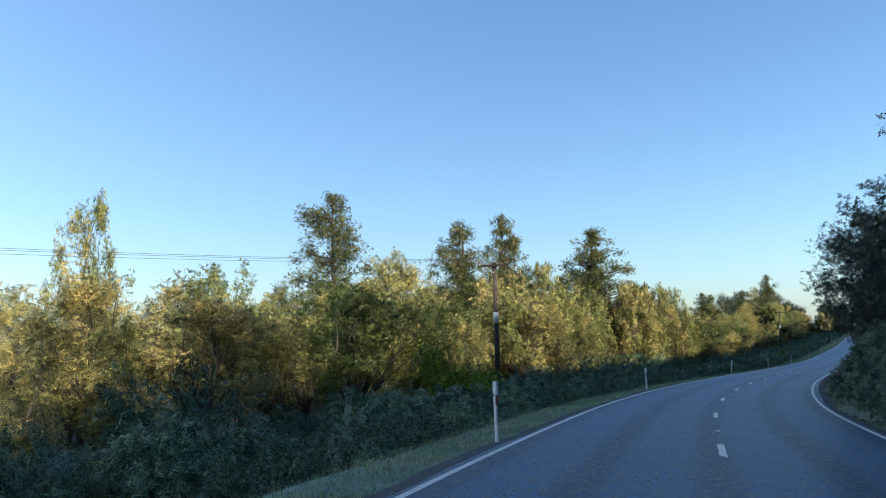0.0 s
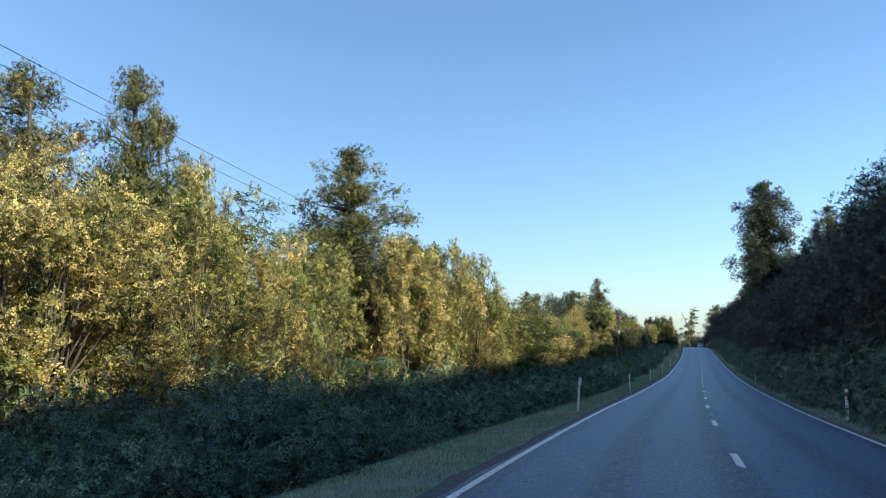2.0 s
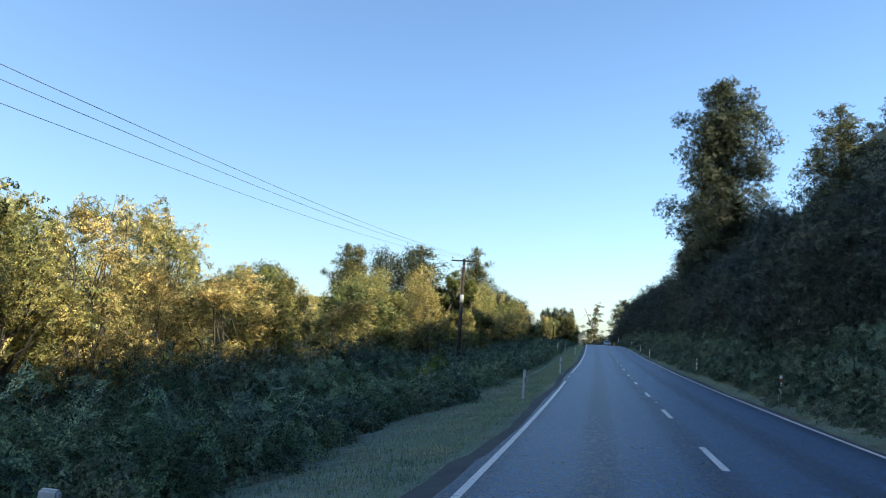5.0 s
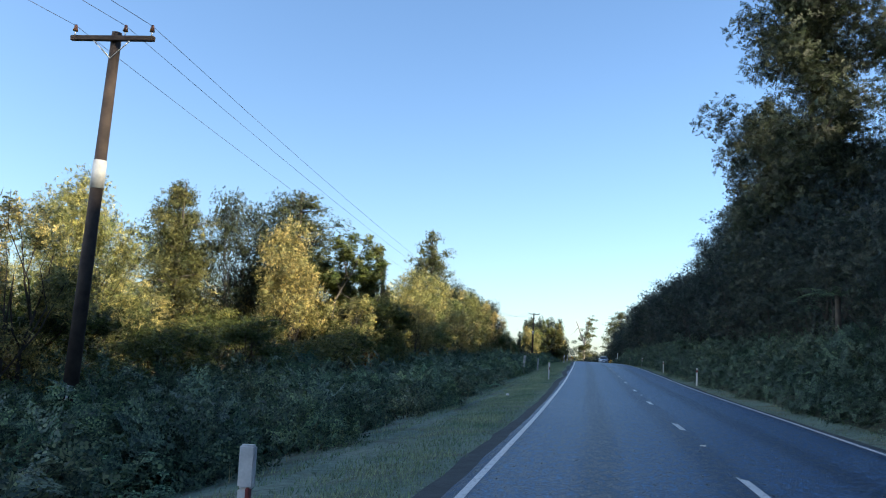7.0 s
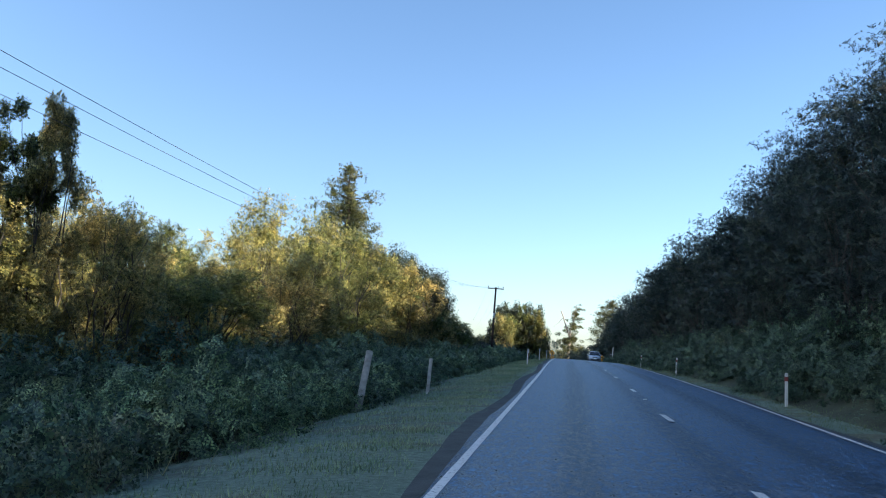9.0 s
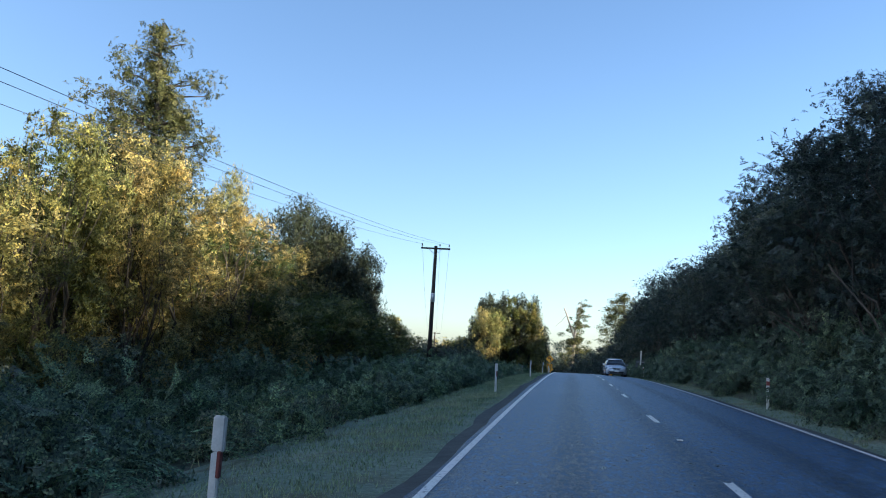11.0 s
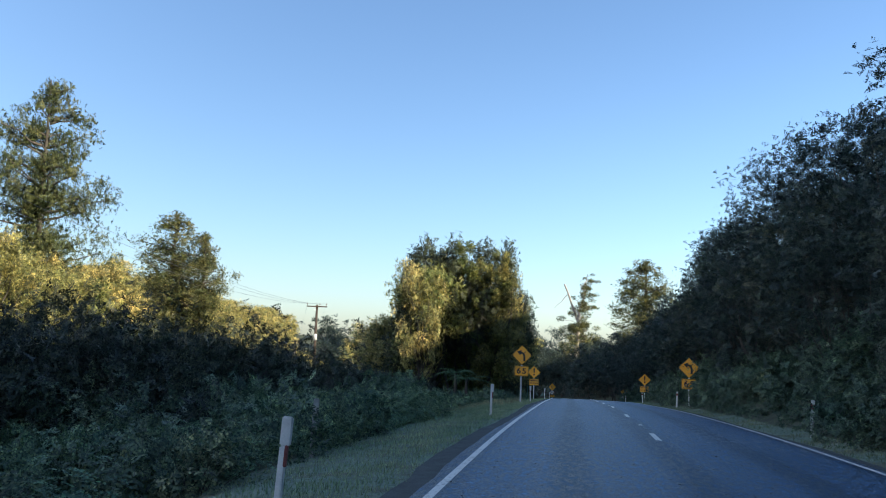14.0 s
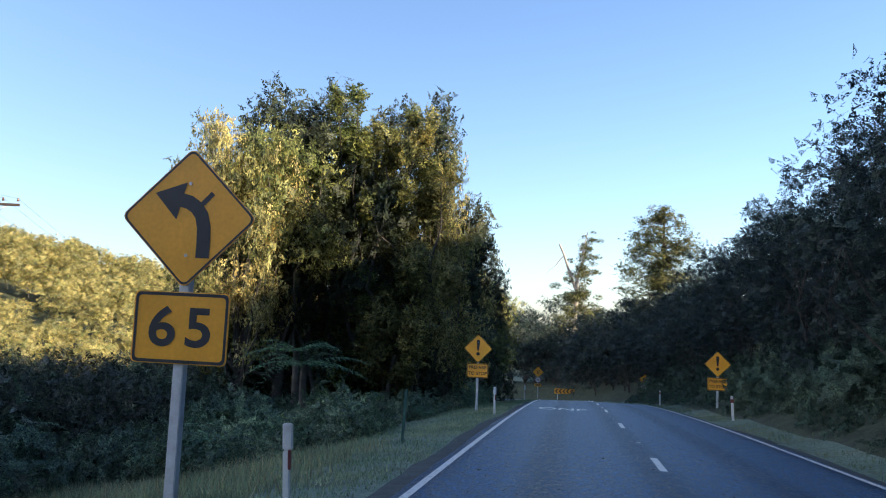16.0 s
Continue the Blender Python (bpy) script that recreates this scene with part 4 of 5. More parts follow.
for k in range(1800):
    y = rng.uniform(-12, 440)
    x, z, _ = mid(y)
    off = -6.7 - 7.5 * rng.random() ** 0.8
    if kept_clear(y, off):
        continue
    big = rng.random() < 0.55
    mound = 1.0 + 0.55 * max(0.0, math.sin(y * 0.55 + 1.7 * math.sin(y * 0.17))) * min(1.0, max(0.0, (-off - 7.2) / 2))
    m = Matrix.Translation((x + off, y, float(land(x + off, y)[0]) - 0.05)) @ Euler((rng.uniform(-0.2, 0.2), rng.uniform(-0.2, 0.2), rng.uniform(0, 6.28))).to_matrix().to_4x4() @ Matrix.Scale(rng.uniform(0.85, 1.5) * mound, 4)
    if off < -7.2 and rng.random() < 0.72:
        (mound_spots if rng.random() < 0.55 else green_spots).append(((MOUNDS[rng.integers(6)],), m @ Matrix.Scale(1.1, 4)))
    else:
        fern_spots.append(((FERNS_BIG[rng.integers(4)] if big else FERNS[rng.integers(5)],), m))
bank_spots = []
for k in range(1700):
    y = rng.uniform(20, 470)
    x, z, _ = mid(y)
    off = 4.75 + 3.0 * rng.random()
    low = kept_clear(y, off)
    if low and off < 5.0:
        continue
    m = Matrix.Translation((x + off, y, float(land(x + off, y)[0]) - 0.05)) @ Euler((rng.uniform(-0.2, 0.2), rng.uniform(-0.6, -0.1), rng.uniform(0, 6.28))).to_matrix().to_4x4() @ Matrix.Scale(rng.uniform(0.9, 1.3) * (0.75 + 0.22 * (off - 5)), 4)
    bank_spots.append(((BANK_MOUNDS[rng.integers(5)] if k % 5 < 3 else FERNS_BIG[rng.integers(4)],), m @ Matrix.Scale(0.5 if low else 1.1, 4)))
thicket("bank_ferns", [FERN_SHADED], bank_spots, "drooping ferns coloured darker for shade on the bank beside the road", "ferns")
for k in range(260):
    y = rng.uniform(298, 400)
    x, z, _ = mid(y)
    off = -7 - 11 * rng.random()
    if kept_clear(y, off):
        continue
    m = Matrix.Translation((x + off, y, float(land(x + off, y)[0]) - 0.05)) @ Euler((0, 0, rng.uniform(0, 6.28))).to_matrix().to_4x4() @ Matrix.Scale(rng.uniform(1.1, 1.9), 4)
    fern_spots.append(((FERNS_BIG[k % 3],), m))
thicket("mounded_scrub", [SHRUB], mound_spots, "dark weeping mounds of tangled scrub beside the road", "scrub")
thicket("mounded_ferns", [FERN], green_spots, "weeping green mounds of ferns and vines beside the road", "ferns")
thicket("ferns", [FERN], fern_spots, "thick green ferns and bracken beside the road", "ferns")
for k in range(300):
    y = rng.uniform(-5, 425)
    x, z, _ = mid(y)
    off = -7.0 - 5.5 * rng.random()
    if kept_clear(y, off):
        continue
    p = BUSH[rng.integers(4)]
    low_spots.append((ARRAYS[p], placed(p, x + off, y, rng.uniform(0.8, 1.7), rng.uniform(0, 6.28), rng.uniform(0.8, 1.2))))
for k in range(130):
    y = rng.uniform(-5, 470)
    x, z, _ = mid(y)
    p = BUSH[rng.integers(4)]
    off = rng.uniform(5.8, 7.5)
    if kept_clear(y, off):
        continue
    low_spots.append((ARRAYS[p], placed(p, x + off, y, rng.uniform(0.8, 1.9), rng.uniform(0, 6.28), 1.1)))
thicket("scrub", [BARK, SHRUB], low_spots, "tangled dark scrub between the ferns", "scrub")


def grass(name, n, offs, tall, mat, label, y0=-8, y1=440):
    """Single bent blades, one triangle each, along the verge."""
    yy = rng.uniform(y0, y1, n)
    i = np.interp(yy, MID[:, 1], np.arange(len(MID)))
    o = rng.uniform(*offs, n) if len(offs) == 2 else rng.triangular(*offs, n)
    x = np.interp(i, np.arange(len(MID)), MID[:, 0]) + o
    at = np.stack([x, yy, land(x, yy) - 0.04], 1)
    h = tall * rng.uniform(0.5, 1.5, (n, 1))
    a = rng.uniform(0, 2 * np.pi, n)
    side = np.stack([np.cos(a), np.sin(a), 0 * a], 1) * 0.008
    tip = at + np.stack([rng.normal(0, 0.35, n), rng.normal(0, 0.35, n), np.ones(n)], 1) * h
    v = np.stack([at - side, at + side, tip], 1).reshape(-1, 3)
    return tagged(new(name, mesh_np(name, v, np.arange(3 * n).reshape(n, 3), mat)), label, "grass", kind="stuff")


grass("grass", 210000, (-7.2, -4.8, -3.8), 0.07, BLADE, "short frosted green grass on the verge")
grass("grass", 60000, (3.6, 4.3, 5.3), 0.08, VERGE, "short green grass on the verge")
grass("short_grass", 60000, (-5.0, -4.2, -3.6), 0.05, BLADE, "sparse short grass creeping over the gravel shoulder")
grass("dry_grass", 1600, (-8.6, -6.6), 0.4, STRAW, "tall dry grass stems at the edge of the ferns")
grass("dry_grass", 6000, (-12.5, -5.0), 0.3, STRAW, "tall dry grass at the foot of a road sign", 376, 395)
grass("grass", 36000, (-13.0, -5.5), 0.16, BLADE, "pale rank grass in a clearing beside the road", 370, 397)

# ---- made things ----
def part(name, bm, mat, parent=None, label="", at=None):
    """A bmesh as one mesh object under a thing or a part."""
    me = bpy.data.meshes.new(name)
    bmesh.ops.recalc_face_normals(bm, faces=bm.faces[:])
    bm.to_mesh(me)
    bm.free()
    me.materials.append(mat)
    ob = new(name, me)
    if parent is not None:
        ob.parent = parent
    if at is not None:
        ob.matrix_basis = at
    if label:
        ob["label"] = label
    return ob


def thing(name, label, category, group="", at=None):
    ob = tagged(new(name), label, category, group)
    if at is not None:
        ob.matrix_basis = at
    return ob


def box(size, at=(0, 0, 0), bevel=0.0, taper=1.0):
    bm = bmesh.new()
    bmesh.ops.create_cube(bm, size=1.0)
    for v in bm.verts:
        k = taper if v.co.z > 0 else 1.0
        v.co = Vector((v.co.x * size[0] * k + at[0], v.co.y * size[1] * k + at[1], v.co.z * size[2] + at[2]))
    if bevel:
        bmesh.ops.bevel(bm, geom=bm.edges[:], offset=bevel, segments=2, affect="EDGES")
    return bm


def rod(a, b, ra, rb=None, sides=12):
    """A round bar from a to b."""
    bm = bmesh.new()
    a, b = Vector(a), Vector(b)
    rb = ra if rb is None else rb
    bmesh.ops.create_cone(bm, cap_ends=True, segments=sides, radius1=ra, radius2=rb, depth=(b - a).length)
    m = Matrix.Translation((a + b) / 2) @ (b - a).to_track_quat("Z", "Y").to_matrix().to_4x4()
    bmesh.ops.transform(bm, matrix=m, verts=bm.verts[:])
    for f in bm.faces:
        f.smooth = len(f.verts) == 4
    return bm


def plate(outline, thick, y=0.0):
    """A flat shape in the x-z plane, from y to y + thick."""
    bm = bmesh.new()
    f = bm.faces.new([bm.verts.new((x, y, z)) for x, z in outline])
    got = bmesh.ops.extrude_face_region(bm, geom=[f])
    for v in got["geom"]:
        if isinstance(v, bmesh.types.BMVert):
            v.co.y += thick
    return bm


def rounded(points, r, n=4):
    """The same outline with its corners rounded."""
    out, k = [], len(points)
    for i in range(k):
        p, a, b = Vector(points[i]), Vector(points[i - 1]), Vector(points[(i + 1) % k])
        s, e = p + (a - p).normalized() * r, p + (b - p).normalized() * r
        for j in range(n + 1):
            t = j / n
            q = s * (1 - t) ** 2 + p * 2 * t * (1 - t) + e * t * t
            out.append((q.x, q.y))
    return out


def lettering(name, text, size, mat, parent, at, wide=1.0):
    cu = bpy.data.curves.new(name, "FONT")
    cu.body, cu.size, cu.align_x, cu.align_y, cu.extrude, cu.offset = text, size, "CENTER", "CENTER", 0.001, size * 0.018
    ob = bpy.data.objects.new(name, cu)
    scene.collection.objects.link(ob)
    bpy.context.view_layer.update()
    me = bpy.data.meshes.new_from_object(ob.evaluated_get(bpy.context.evaluated_depsgraph_get()))
    bpy.data.objects.remove(ob)
    me.materials.clear()
    me.materials.append(mat)
    ob = new(name, me)
    ob.parent = parent
    ob.matrix_basis = at @ Matrix.Diagonal((wide, 1, 1, 1))
    return ob


WHITE = plain("weathered_white_plastic", (0.62, 0.62, 0.6), 0.5, vary=0.15, scale=7)
RED = plain("red_band", (0.2, 0.045, 0.04), 0.5, vary=0.2)
BLACK = plain("black_paint", (0.018, 0.018, 0.022), 0.5, vary=0.3)
YELLOW = plain("sign_yellow", (0.78, 0.36, 0.02), 0.38, vary=0.08, scale=3)
STEEL = plain("galvanised_steel", (0.5, 0.51, 0.52), 0.45, 0.75, vary=0.2)
POST = plain("painted_timber_post", (0.5, 0.5, 0.49), 0.7, vary=0.2, scale=5, relief=0.004)
TIMBER = plain("dark_treated_timber", (0.048, 0.034, 0.027), 0.85, vary=0.45, scale=4, relief=0.01)
GREYWOOD = plain("grey_weathered_timber", (0.42, 0.4, 0.37), 0.9, vary=0.35, scale=6, relief=0.01)
PORCELAIN = plain("brown_porcelain", (0.12, 0.06, 0.04), 0.15, vary=0.1)
WIRE = plain("wire", (0.12, 0.12, 0.13), 0.5, 0.6, vary=0.1)
ALU = plain("sign_back", (0.10, 0.115, 0.125), 0.6, 0.1, vary=0.2)
GREENPAINT = plain("green_paint", (0.03, 0.09, 0.07), 0.6, vary=0.2)


def road_at(y, off, lift=0.0):
    """A point beside the road: y along it and metres right of the centre line, on the ground."""
    x, z, _ = mid(y)
    return Vector((x + off, y, float(land(x + off, y)[0]) + lift))


# marker posts
def left_post():
    ob = thing("marker_post", "white roadside marker post with a wide head and red strip", "marker post", "marker posts")
    part("post", box((0.075, 0.045, 1.0), (0, 0, 0.22), 0.012), WHITE, ob)
    part("head", box((0.105, 0.05, 0.27), (0.012, 0, 0.86), 0.012), WHITE, ob)
    part("strip", box((0.03, 0.05, 0.2), (0.031, -0.004, 0.63), 0.006), RED, ob, "dull red strip")
    return ob


def right_post():
    ob = thing("marker_post", "white roadside marker post with a red band near its top", "marker post", "marker posts")
    part("post", box((0.095, 0.04, 1.2), (0, 0, 0.38), 0.012), WHITE, ob)
    part("band", box((0.1, 0.046, 0.14), (0, 0, 0.8), 0.004), RED, ob, "red reflective band")
    return ob


lp, rp = left_post(), right_post()
first = True
for y, off, lift in ((14.6, -4.1, 0.2), (42.7, -4.4, 0.1), (74.8, -4.3, 0.15), *((y, off, 0.0) for y, off in ( (99, -4.35), (122, -4.4), (148, -4.4), (172.2, -4.1), (217.7, -4.3), (267.8, -4.5), (292, -4.5),
               (315.2, -4.4), (340.8, -4.5), (361.3, -4.5), (386.2, -4.3), (408.1, -4.1), (432.6, -4.3)))):
    m = Matrix.Translation(road_at(y, off, lift)) @ Euler((rng.normal(0, 0.025), rng.normal(0, 0.03), rng.normal(0, 0.2))).to_matrix().to_4x4()
    if first:
        lp.matrix_basis, first = m, False
    else:
        copy_thing(lp, m)
first = True
for y, off in ((22, 4.5), (47.7, 4.5), (75.7, 4.3), (100.7, 4.6), (122.8, 4.4), (150, 4.5), (175.7, 4.6), (216.8, 4.1), (241, 4.4), (266.3, 4.4), (290, 4.4), (340.6, 4.7), (357, 4.5), (386.6, 4.6),
               (410.2, 4.5), (437.5, 4.7)):
    m = Matrix.Translation(road_at(y, off)) @ Euler((rng.normal(0, 0.02), rng.normal(0, 0.03), rng.normal(0, 0.2))).to_matrix().to_4x4()
    if first:
        rp.matrix_basis, first = m, False
    else:
        copy_thing(rp, m)

# loose posts
r = np.random.default_rng(77)
stone = bmesh.new()
bmesh.ops.create_icosphere(stone, subdivisions=2, radius=0.07)
for v in stone.verts:
    v.co *= 1 + r.uniform(-0.18, 0.18)
    v.co.z *= 0.7
stone = part("pale_stone", stone, WHITE, at=Matrix.Translation(road_at(201.2, -5.2, 0.03)))
tagged(stone, "pale stone lying on the grass verge", "stone")
post = thing("fence_post", "pale weathered timber post standing in the grass", "post", at=Matrix.Translation(road_at(124.8, -7.7)) @ Euler((0, 0.04, 0.3)).to_matrix().to_4x4())
part("stake", box((0.13, 0.11, 1.7), (0, 0, 0.55), 0.02), GREYWOOD, post)
post = thing("fence_post", "grey timber fence post among the scrub", "post", at=Matrix.Translation(road_at(335, -10.3)) @ Euler((0.05, -0.06, 0)).to_matrix().to_4x4())
part("stake", box((0.12, 0.12, 1.9), (0, 0, 0.8), 0.02), GREYWOOD, post)
for y, off, tall in ((344.2, -14.2, 1.5), (346.0, -11.4, 2.0), (349.5, -6.9, 1.5)):
    post = thing("fence_post", "grey timber fence post among the scrub", "post", at=Matrix.Translation(road_at(y, off)) @ Euler((0.02, 0.03, 0.4)).to_matrix().to_4x4())
    part("stake", box((0.11, 0.11, tall), (0, 0, tall / 2 - 0.4), 0.018), GREYWOOD, post)
post = thing("green_stake", "thin dark-green steel stake on the verge", "stake", at=Matrix.Translation(road_at(395.8, -5.0)) @ Euler((0.02, 0.05, 0)).to_matrix().to_4x4())
part("stake", box((0.06, 0.06, 1.5), (0, 0, 0.35), 0.01), GREENPAINT, post)
post = thing("tall_white_post", "tall white painted timber post leaning beside the road", "post", at=Matrix.Translation(road_at(349, 5.0)) @ Euler((0.0, 0.055, 0.2)).to_matrix().to_4x4())
part("stake", box((0.13, 0.11, 3.4), (0, 0, 0.95), 0.015), WHITE, post)
back = thing("sign_board", "back of a dark road sign board facing the other way", "road sign", at=Matrix.Translation(road_at(350.2, 5.3)) @ Euler((0, 0, 0.1)).to_matrix().to_4x4())
part("panel", plate(rounded(((-0.6, 0.75), (0.6, 0.75), (0.6, 1.6), (-0.6, 1.6)), 0.06), 0.012), ALU, back)
for x in (-0.4, 0.4):
    part("leg", box((0.06, 0.06, 2.2), (x, 0.05, 0.5), 0.008), STEEL, back)
for z in (0.95, 1.4):
    part("rail", box((1.1, 0.03, 0.05), (0, -0.018, z), 0.006), STEEL, back)

post = thing("fence_post", "thick pale weathered timber post leaning by the ferns", "post", at=Matrix.Translation(road_at(235.1, -7.15)) @ Euler((0, 0.12, 0.3)).to_matrix().to_4x4())
part("stake", box((0.17, 0.15, 1.9), (0, 0, 0.55), 0.02), GREYWOOD, post)
post = thing("fence_post", "slim grey timber post at the edge of the grass", "post", at=Matrix.Translation(road_at(239.7, -6.2)) @ Euler((0, 0.04, 0)).to_matrix().to_4x4())
part("stake", box((0.1, 0.09, 1.4), (0, 0, 0.35), 0.015), GREYWOOD, post)

# warning signs
DIAMOND = [(0, 0.62), (0.62, 0), (0, -0.62), (-0.62, 0)]


def scaled(points, k):
    return [(x * k, z * k) for x, z in points]


def diamond(ob, z, k=1.0):
    """A yellow diamond with a black rim, facing -y, centred at height z."""
    up = Matrix.Translation((0, 0, z))
    board = part("diamond_board", plate(rounded(scaled(DIAMOND, k), 0.07), 0.012, 0.0), YELLOW, ob, "yellow diamond board", at=up)
    outer, inner = rounded(scaled(DIAMOND, k * 0.985), 0.07), rounded(scaled(DIAMOND, k * 0.945), 0.06)
    bm = bmesh.new()
    vo, vi = [bm.verts.new((x, -0.003, z_)) for x, z_ in outer], [bm.verts.new((x, -0.003, z_)) for x, z_ in inner]
    for i in range(len(vo)):
        j = (i + 1) % len(vo)
        bm.faces.new((vo[i], vo[j], vi[j], vi[i]))
    part("border", bm, BLACK, board)
    return board


def panel(ob, w, h, z, border=True):
    half = [(-w / 2, -h / 2), (w / 2, -h / 2), (w / 2, h / 2), (-w / 2, h / 2)]
    board = part("plate", plate(rounded(half, 0.05), 0.012), YELLOW, ob, "yellow rectangular plate", at=Matrix.Translation((0, 0, z)))
    if border:
        outer, inner = rounded(scaled(half, 0.975), 0.05), rounded([(x * (1 - 0.07 / w), z_ * (1 - 0.07 / h)) for x, z_ in half], 0.04)
        bm = bmesh.new()
        vo, vi = [bm.verts.new((x, -0.003, z_)) for x, z_ in outer], [bm.verts.new((x, -0.003, z_)) for x, z_ in inner]
        for i in range(len(vo)):
            j = (i + 1) % len(vo)
            bm.faces.new((vo[i], vo[j], vi[j], vi[i]))
        part("border", bm, BLACK, board)
    return board


def leg(ob, top, mat=POST):
    part("post", box((0.095, 0.095, top + 0.5), (0, 0.065, top / 2 - 0.25), 0.008), mat, ob, "pale grey timber post")
    for z in (top - 0.12, top - 0.75):
        part("bolt", rod((0, -0.012, z), (0, 0.02, z), 0.014, sides=8), STEEL, ob)


FACE = Euler((radians(90), 0, 0)).to_matrix().to_4x4()      # letters upright, read from -y


def bend_arrow(board):
    """A thick arrow that comes up and bends to the left, with a side road's stub."""
    bm = bmesh.new()
    pts = [Vector(p) for p in ((0.15, -0.35), (0.15, -0.2), (0.145, -0.08), (0.12, 0.02), (0.07, 0.09), (0.0, 0.135), (-0.08, 0.155))]
    left, right = [], []
    for i, p in enumerate(pts):
        d = (pts[min(i + 1, len(pts) - 1)] - pts[max(i - 1, 0)]).normalized()
        n = Vector((-d.y, d.x)) * 0.062
        left.append(bm.verts.new((p.x + n.x, -0.004, p.y + n.y)))
        right.append(bm.verts.new((p.x - n.x, -0.004, p.y - n.y)))
    for i in range(len(pts) - 1):
        bm.faces.new((left[i], right[i], right[i + 1], left[i + 1]))
    bm.faces.new([bm.verts.new((x, -0.004, z)) for x, z in ((-0.03, 0.31), (-0.32, 0.21), (-0.11, -0.02))])
    a, e = Vector((0.1, 0.1)), Vector((0.21, 0.22))
    w = Vector((-(e - a).y, (e - a).x)).normalized() * 0.022
    bm.faces.new([bm.verts.new((p.x, -0.004, p.y)) for p in (a + w, a - w, e - w, e + w)])
    part("arrow", bm, BLACK, board, "black bent arrow")


def bang(board, k=1.0):
    bm = bmesh.new()
    bm.faces.new([bm.verts.new((x * k, -0.004, z * k)) for x, z in ((-0.035, -0.08), (0.035, -0.08), (0.075, 0.32), (0.04, 0.37), (-0.04, 0.37), (-0.075, 0.32))])
    bm.faces.new([bm.verts.new((0.075 * k * math.cos(a), -0.004, (-0.22 + 0.075 * math.sin(a)) * k)) for a in np.linspace(0, 2 * np.pi, 14, endpoint=False)])
    part("exclamation_mark", bm, BLACK, board, "black exclamation mark")


def bars(board, lines, w, gap, mat=BLACK):
    for z, span in lines:
        part("bar", plate([(-w * span / 2, z - gap), (w * span / 2, z - gap), (w * span / 2, z + gap), (-w * span / 2, z + gap)], 0.001, -0.004), mat, board)


def curve_sign(at):
    ob = thing("curve_warning_sign", "yellow bend warning sign with a 65 plate on pale post", "road sign", "curve warning signs", at)
    bend_arrow(diamond(ob, 2.78))
    board = panel(ob, 0.86, 0.62, 1.82)
    for x, digit in ((-0.165, "6"), (0.165, "5")):
        lettering("digit", digit, 0.47, BLACK, board, Matrix.Translation((x, -0.003, -0.01)) @ FACE, 1.12)
    leg(ob, 3.2)
    return ob


def stop_sign(at):
    ob = thing("hazard_warning_sign", "yellow diamond exclamation sign over a prepare to stop plate", "road sign", "hazard warning signs", at)
    bang(diamond(ob, 2.42, 0.98))
    board = panel(ob, 0.9, 0.6, 1.5)
    lettering("word", "PREPARE", 0.19, BLACK, board, Matrix.Translation((0, -0.003, 0.13)) @ FACE)
    lettering("word", "TO STOP", 0.19, BLACK, board, Matrix.Translation((0, -0.003, -0.12)) @ FACE)
    leg(ob, 2.8)
    return ob


def lane_sign(at):
    ob = thing("one_lane_sign", "yellow narrow-road diamond over a round red-ringed sign", "road sign", "one lane signs", at)
    board = diamond(ob, 2.45, 1.0)
    for s in (-1, 1):
        bm = bmesh.new()
        bm.faces.new([bm.verts.new((x * s, -0.004, z)) for x, z in ((0.05, -0.24), (0.11, -0.24), (0.11, 0.0), (0.16, 0.22), (0.09, 0.22), (0.05, 0.02))])
        part("bar", bm, BLACK, board)
    disc = part("round_board", plate([(0.34 * math.cos(a), 0.34 * math.sin(a)) for a in np.linspace(0, 2 * np.pi, 28, endpoint=False)], 0.012), WHITE, ob, "white round board", at=Matrix.Translation((0, 0, 1.6)))
    bm = bmesh.new()
    ring = [[bm.verts.new((r * math.cos(a), -0.003, r * math.sin(a))) for a in np.linspace(0, 2 * np.pi, 28, endpoint=False)] for r in (0.335, 0.27)]
    for i in range(28):
        bm.faces.new((ring[0][i], ring[0][(i + 1) % 28], ring[1][(i + 1) % 28], ring[1][i]))
    part("ring", bm, RED, disc, "red ring")
    for s, m in ((-1, BLACK), (1, RED)):
        part("arrow", plate([(0.1 * s - 0.035, -0.16), (0.1 * s + 0.035, -0.16), (0.1 * s + 0.035, 0.04), (0.1 * s + 0.08, 0.04), (0.1 * s, 0.17), (0.1 * s - 0.08, 0.04), (0.1 * s - 0.035, 0.04)], 0.001, -0.004), m, disc)
    board = panel(ob, 0.75, 0.32, 1.02, False)
    bars(board, ((0.06, 0.8), (-0.06, 0.7)), 0.75, 0.03)
    leg(ob, 2.8)
    return ob


def at_place(x, y, z, turn=0.0, lean=0.0):
    return Matrix.Translation((x, y, z)) @ Euler((0, lean, turn)).to_matrix().to_4x4()


curve_sign(at_place(-13.23, 384.65, -3.853, 0.04, 0.012))
curve_sign(at_place(-3.25, 385.2, -4.2, -0.08))
stop_sign(at_place(-13.95, 413.0, -5.28))
stop_sign(at_place(-3.35, 418.7, -5.7, -0.05))
lane_sign(at_place(-14.1, 472.0, -9.2))
lane_sign(at_place(-2.9, 472.0, -9.5, -0.1, 0.14))

chevron = thing("chevron_board", "long yellow board with black chevrons at the bend", "road sign", at=at_place(-11.6, 503, -12.25, 0.05))
board = part("board", plate(rounded(((-1.45, 0.9), (1.45, 0.9), (1.45, 1.65), (-1.45, 1.65)), 0.05), 0.012), YELLOW, chevron)
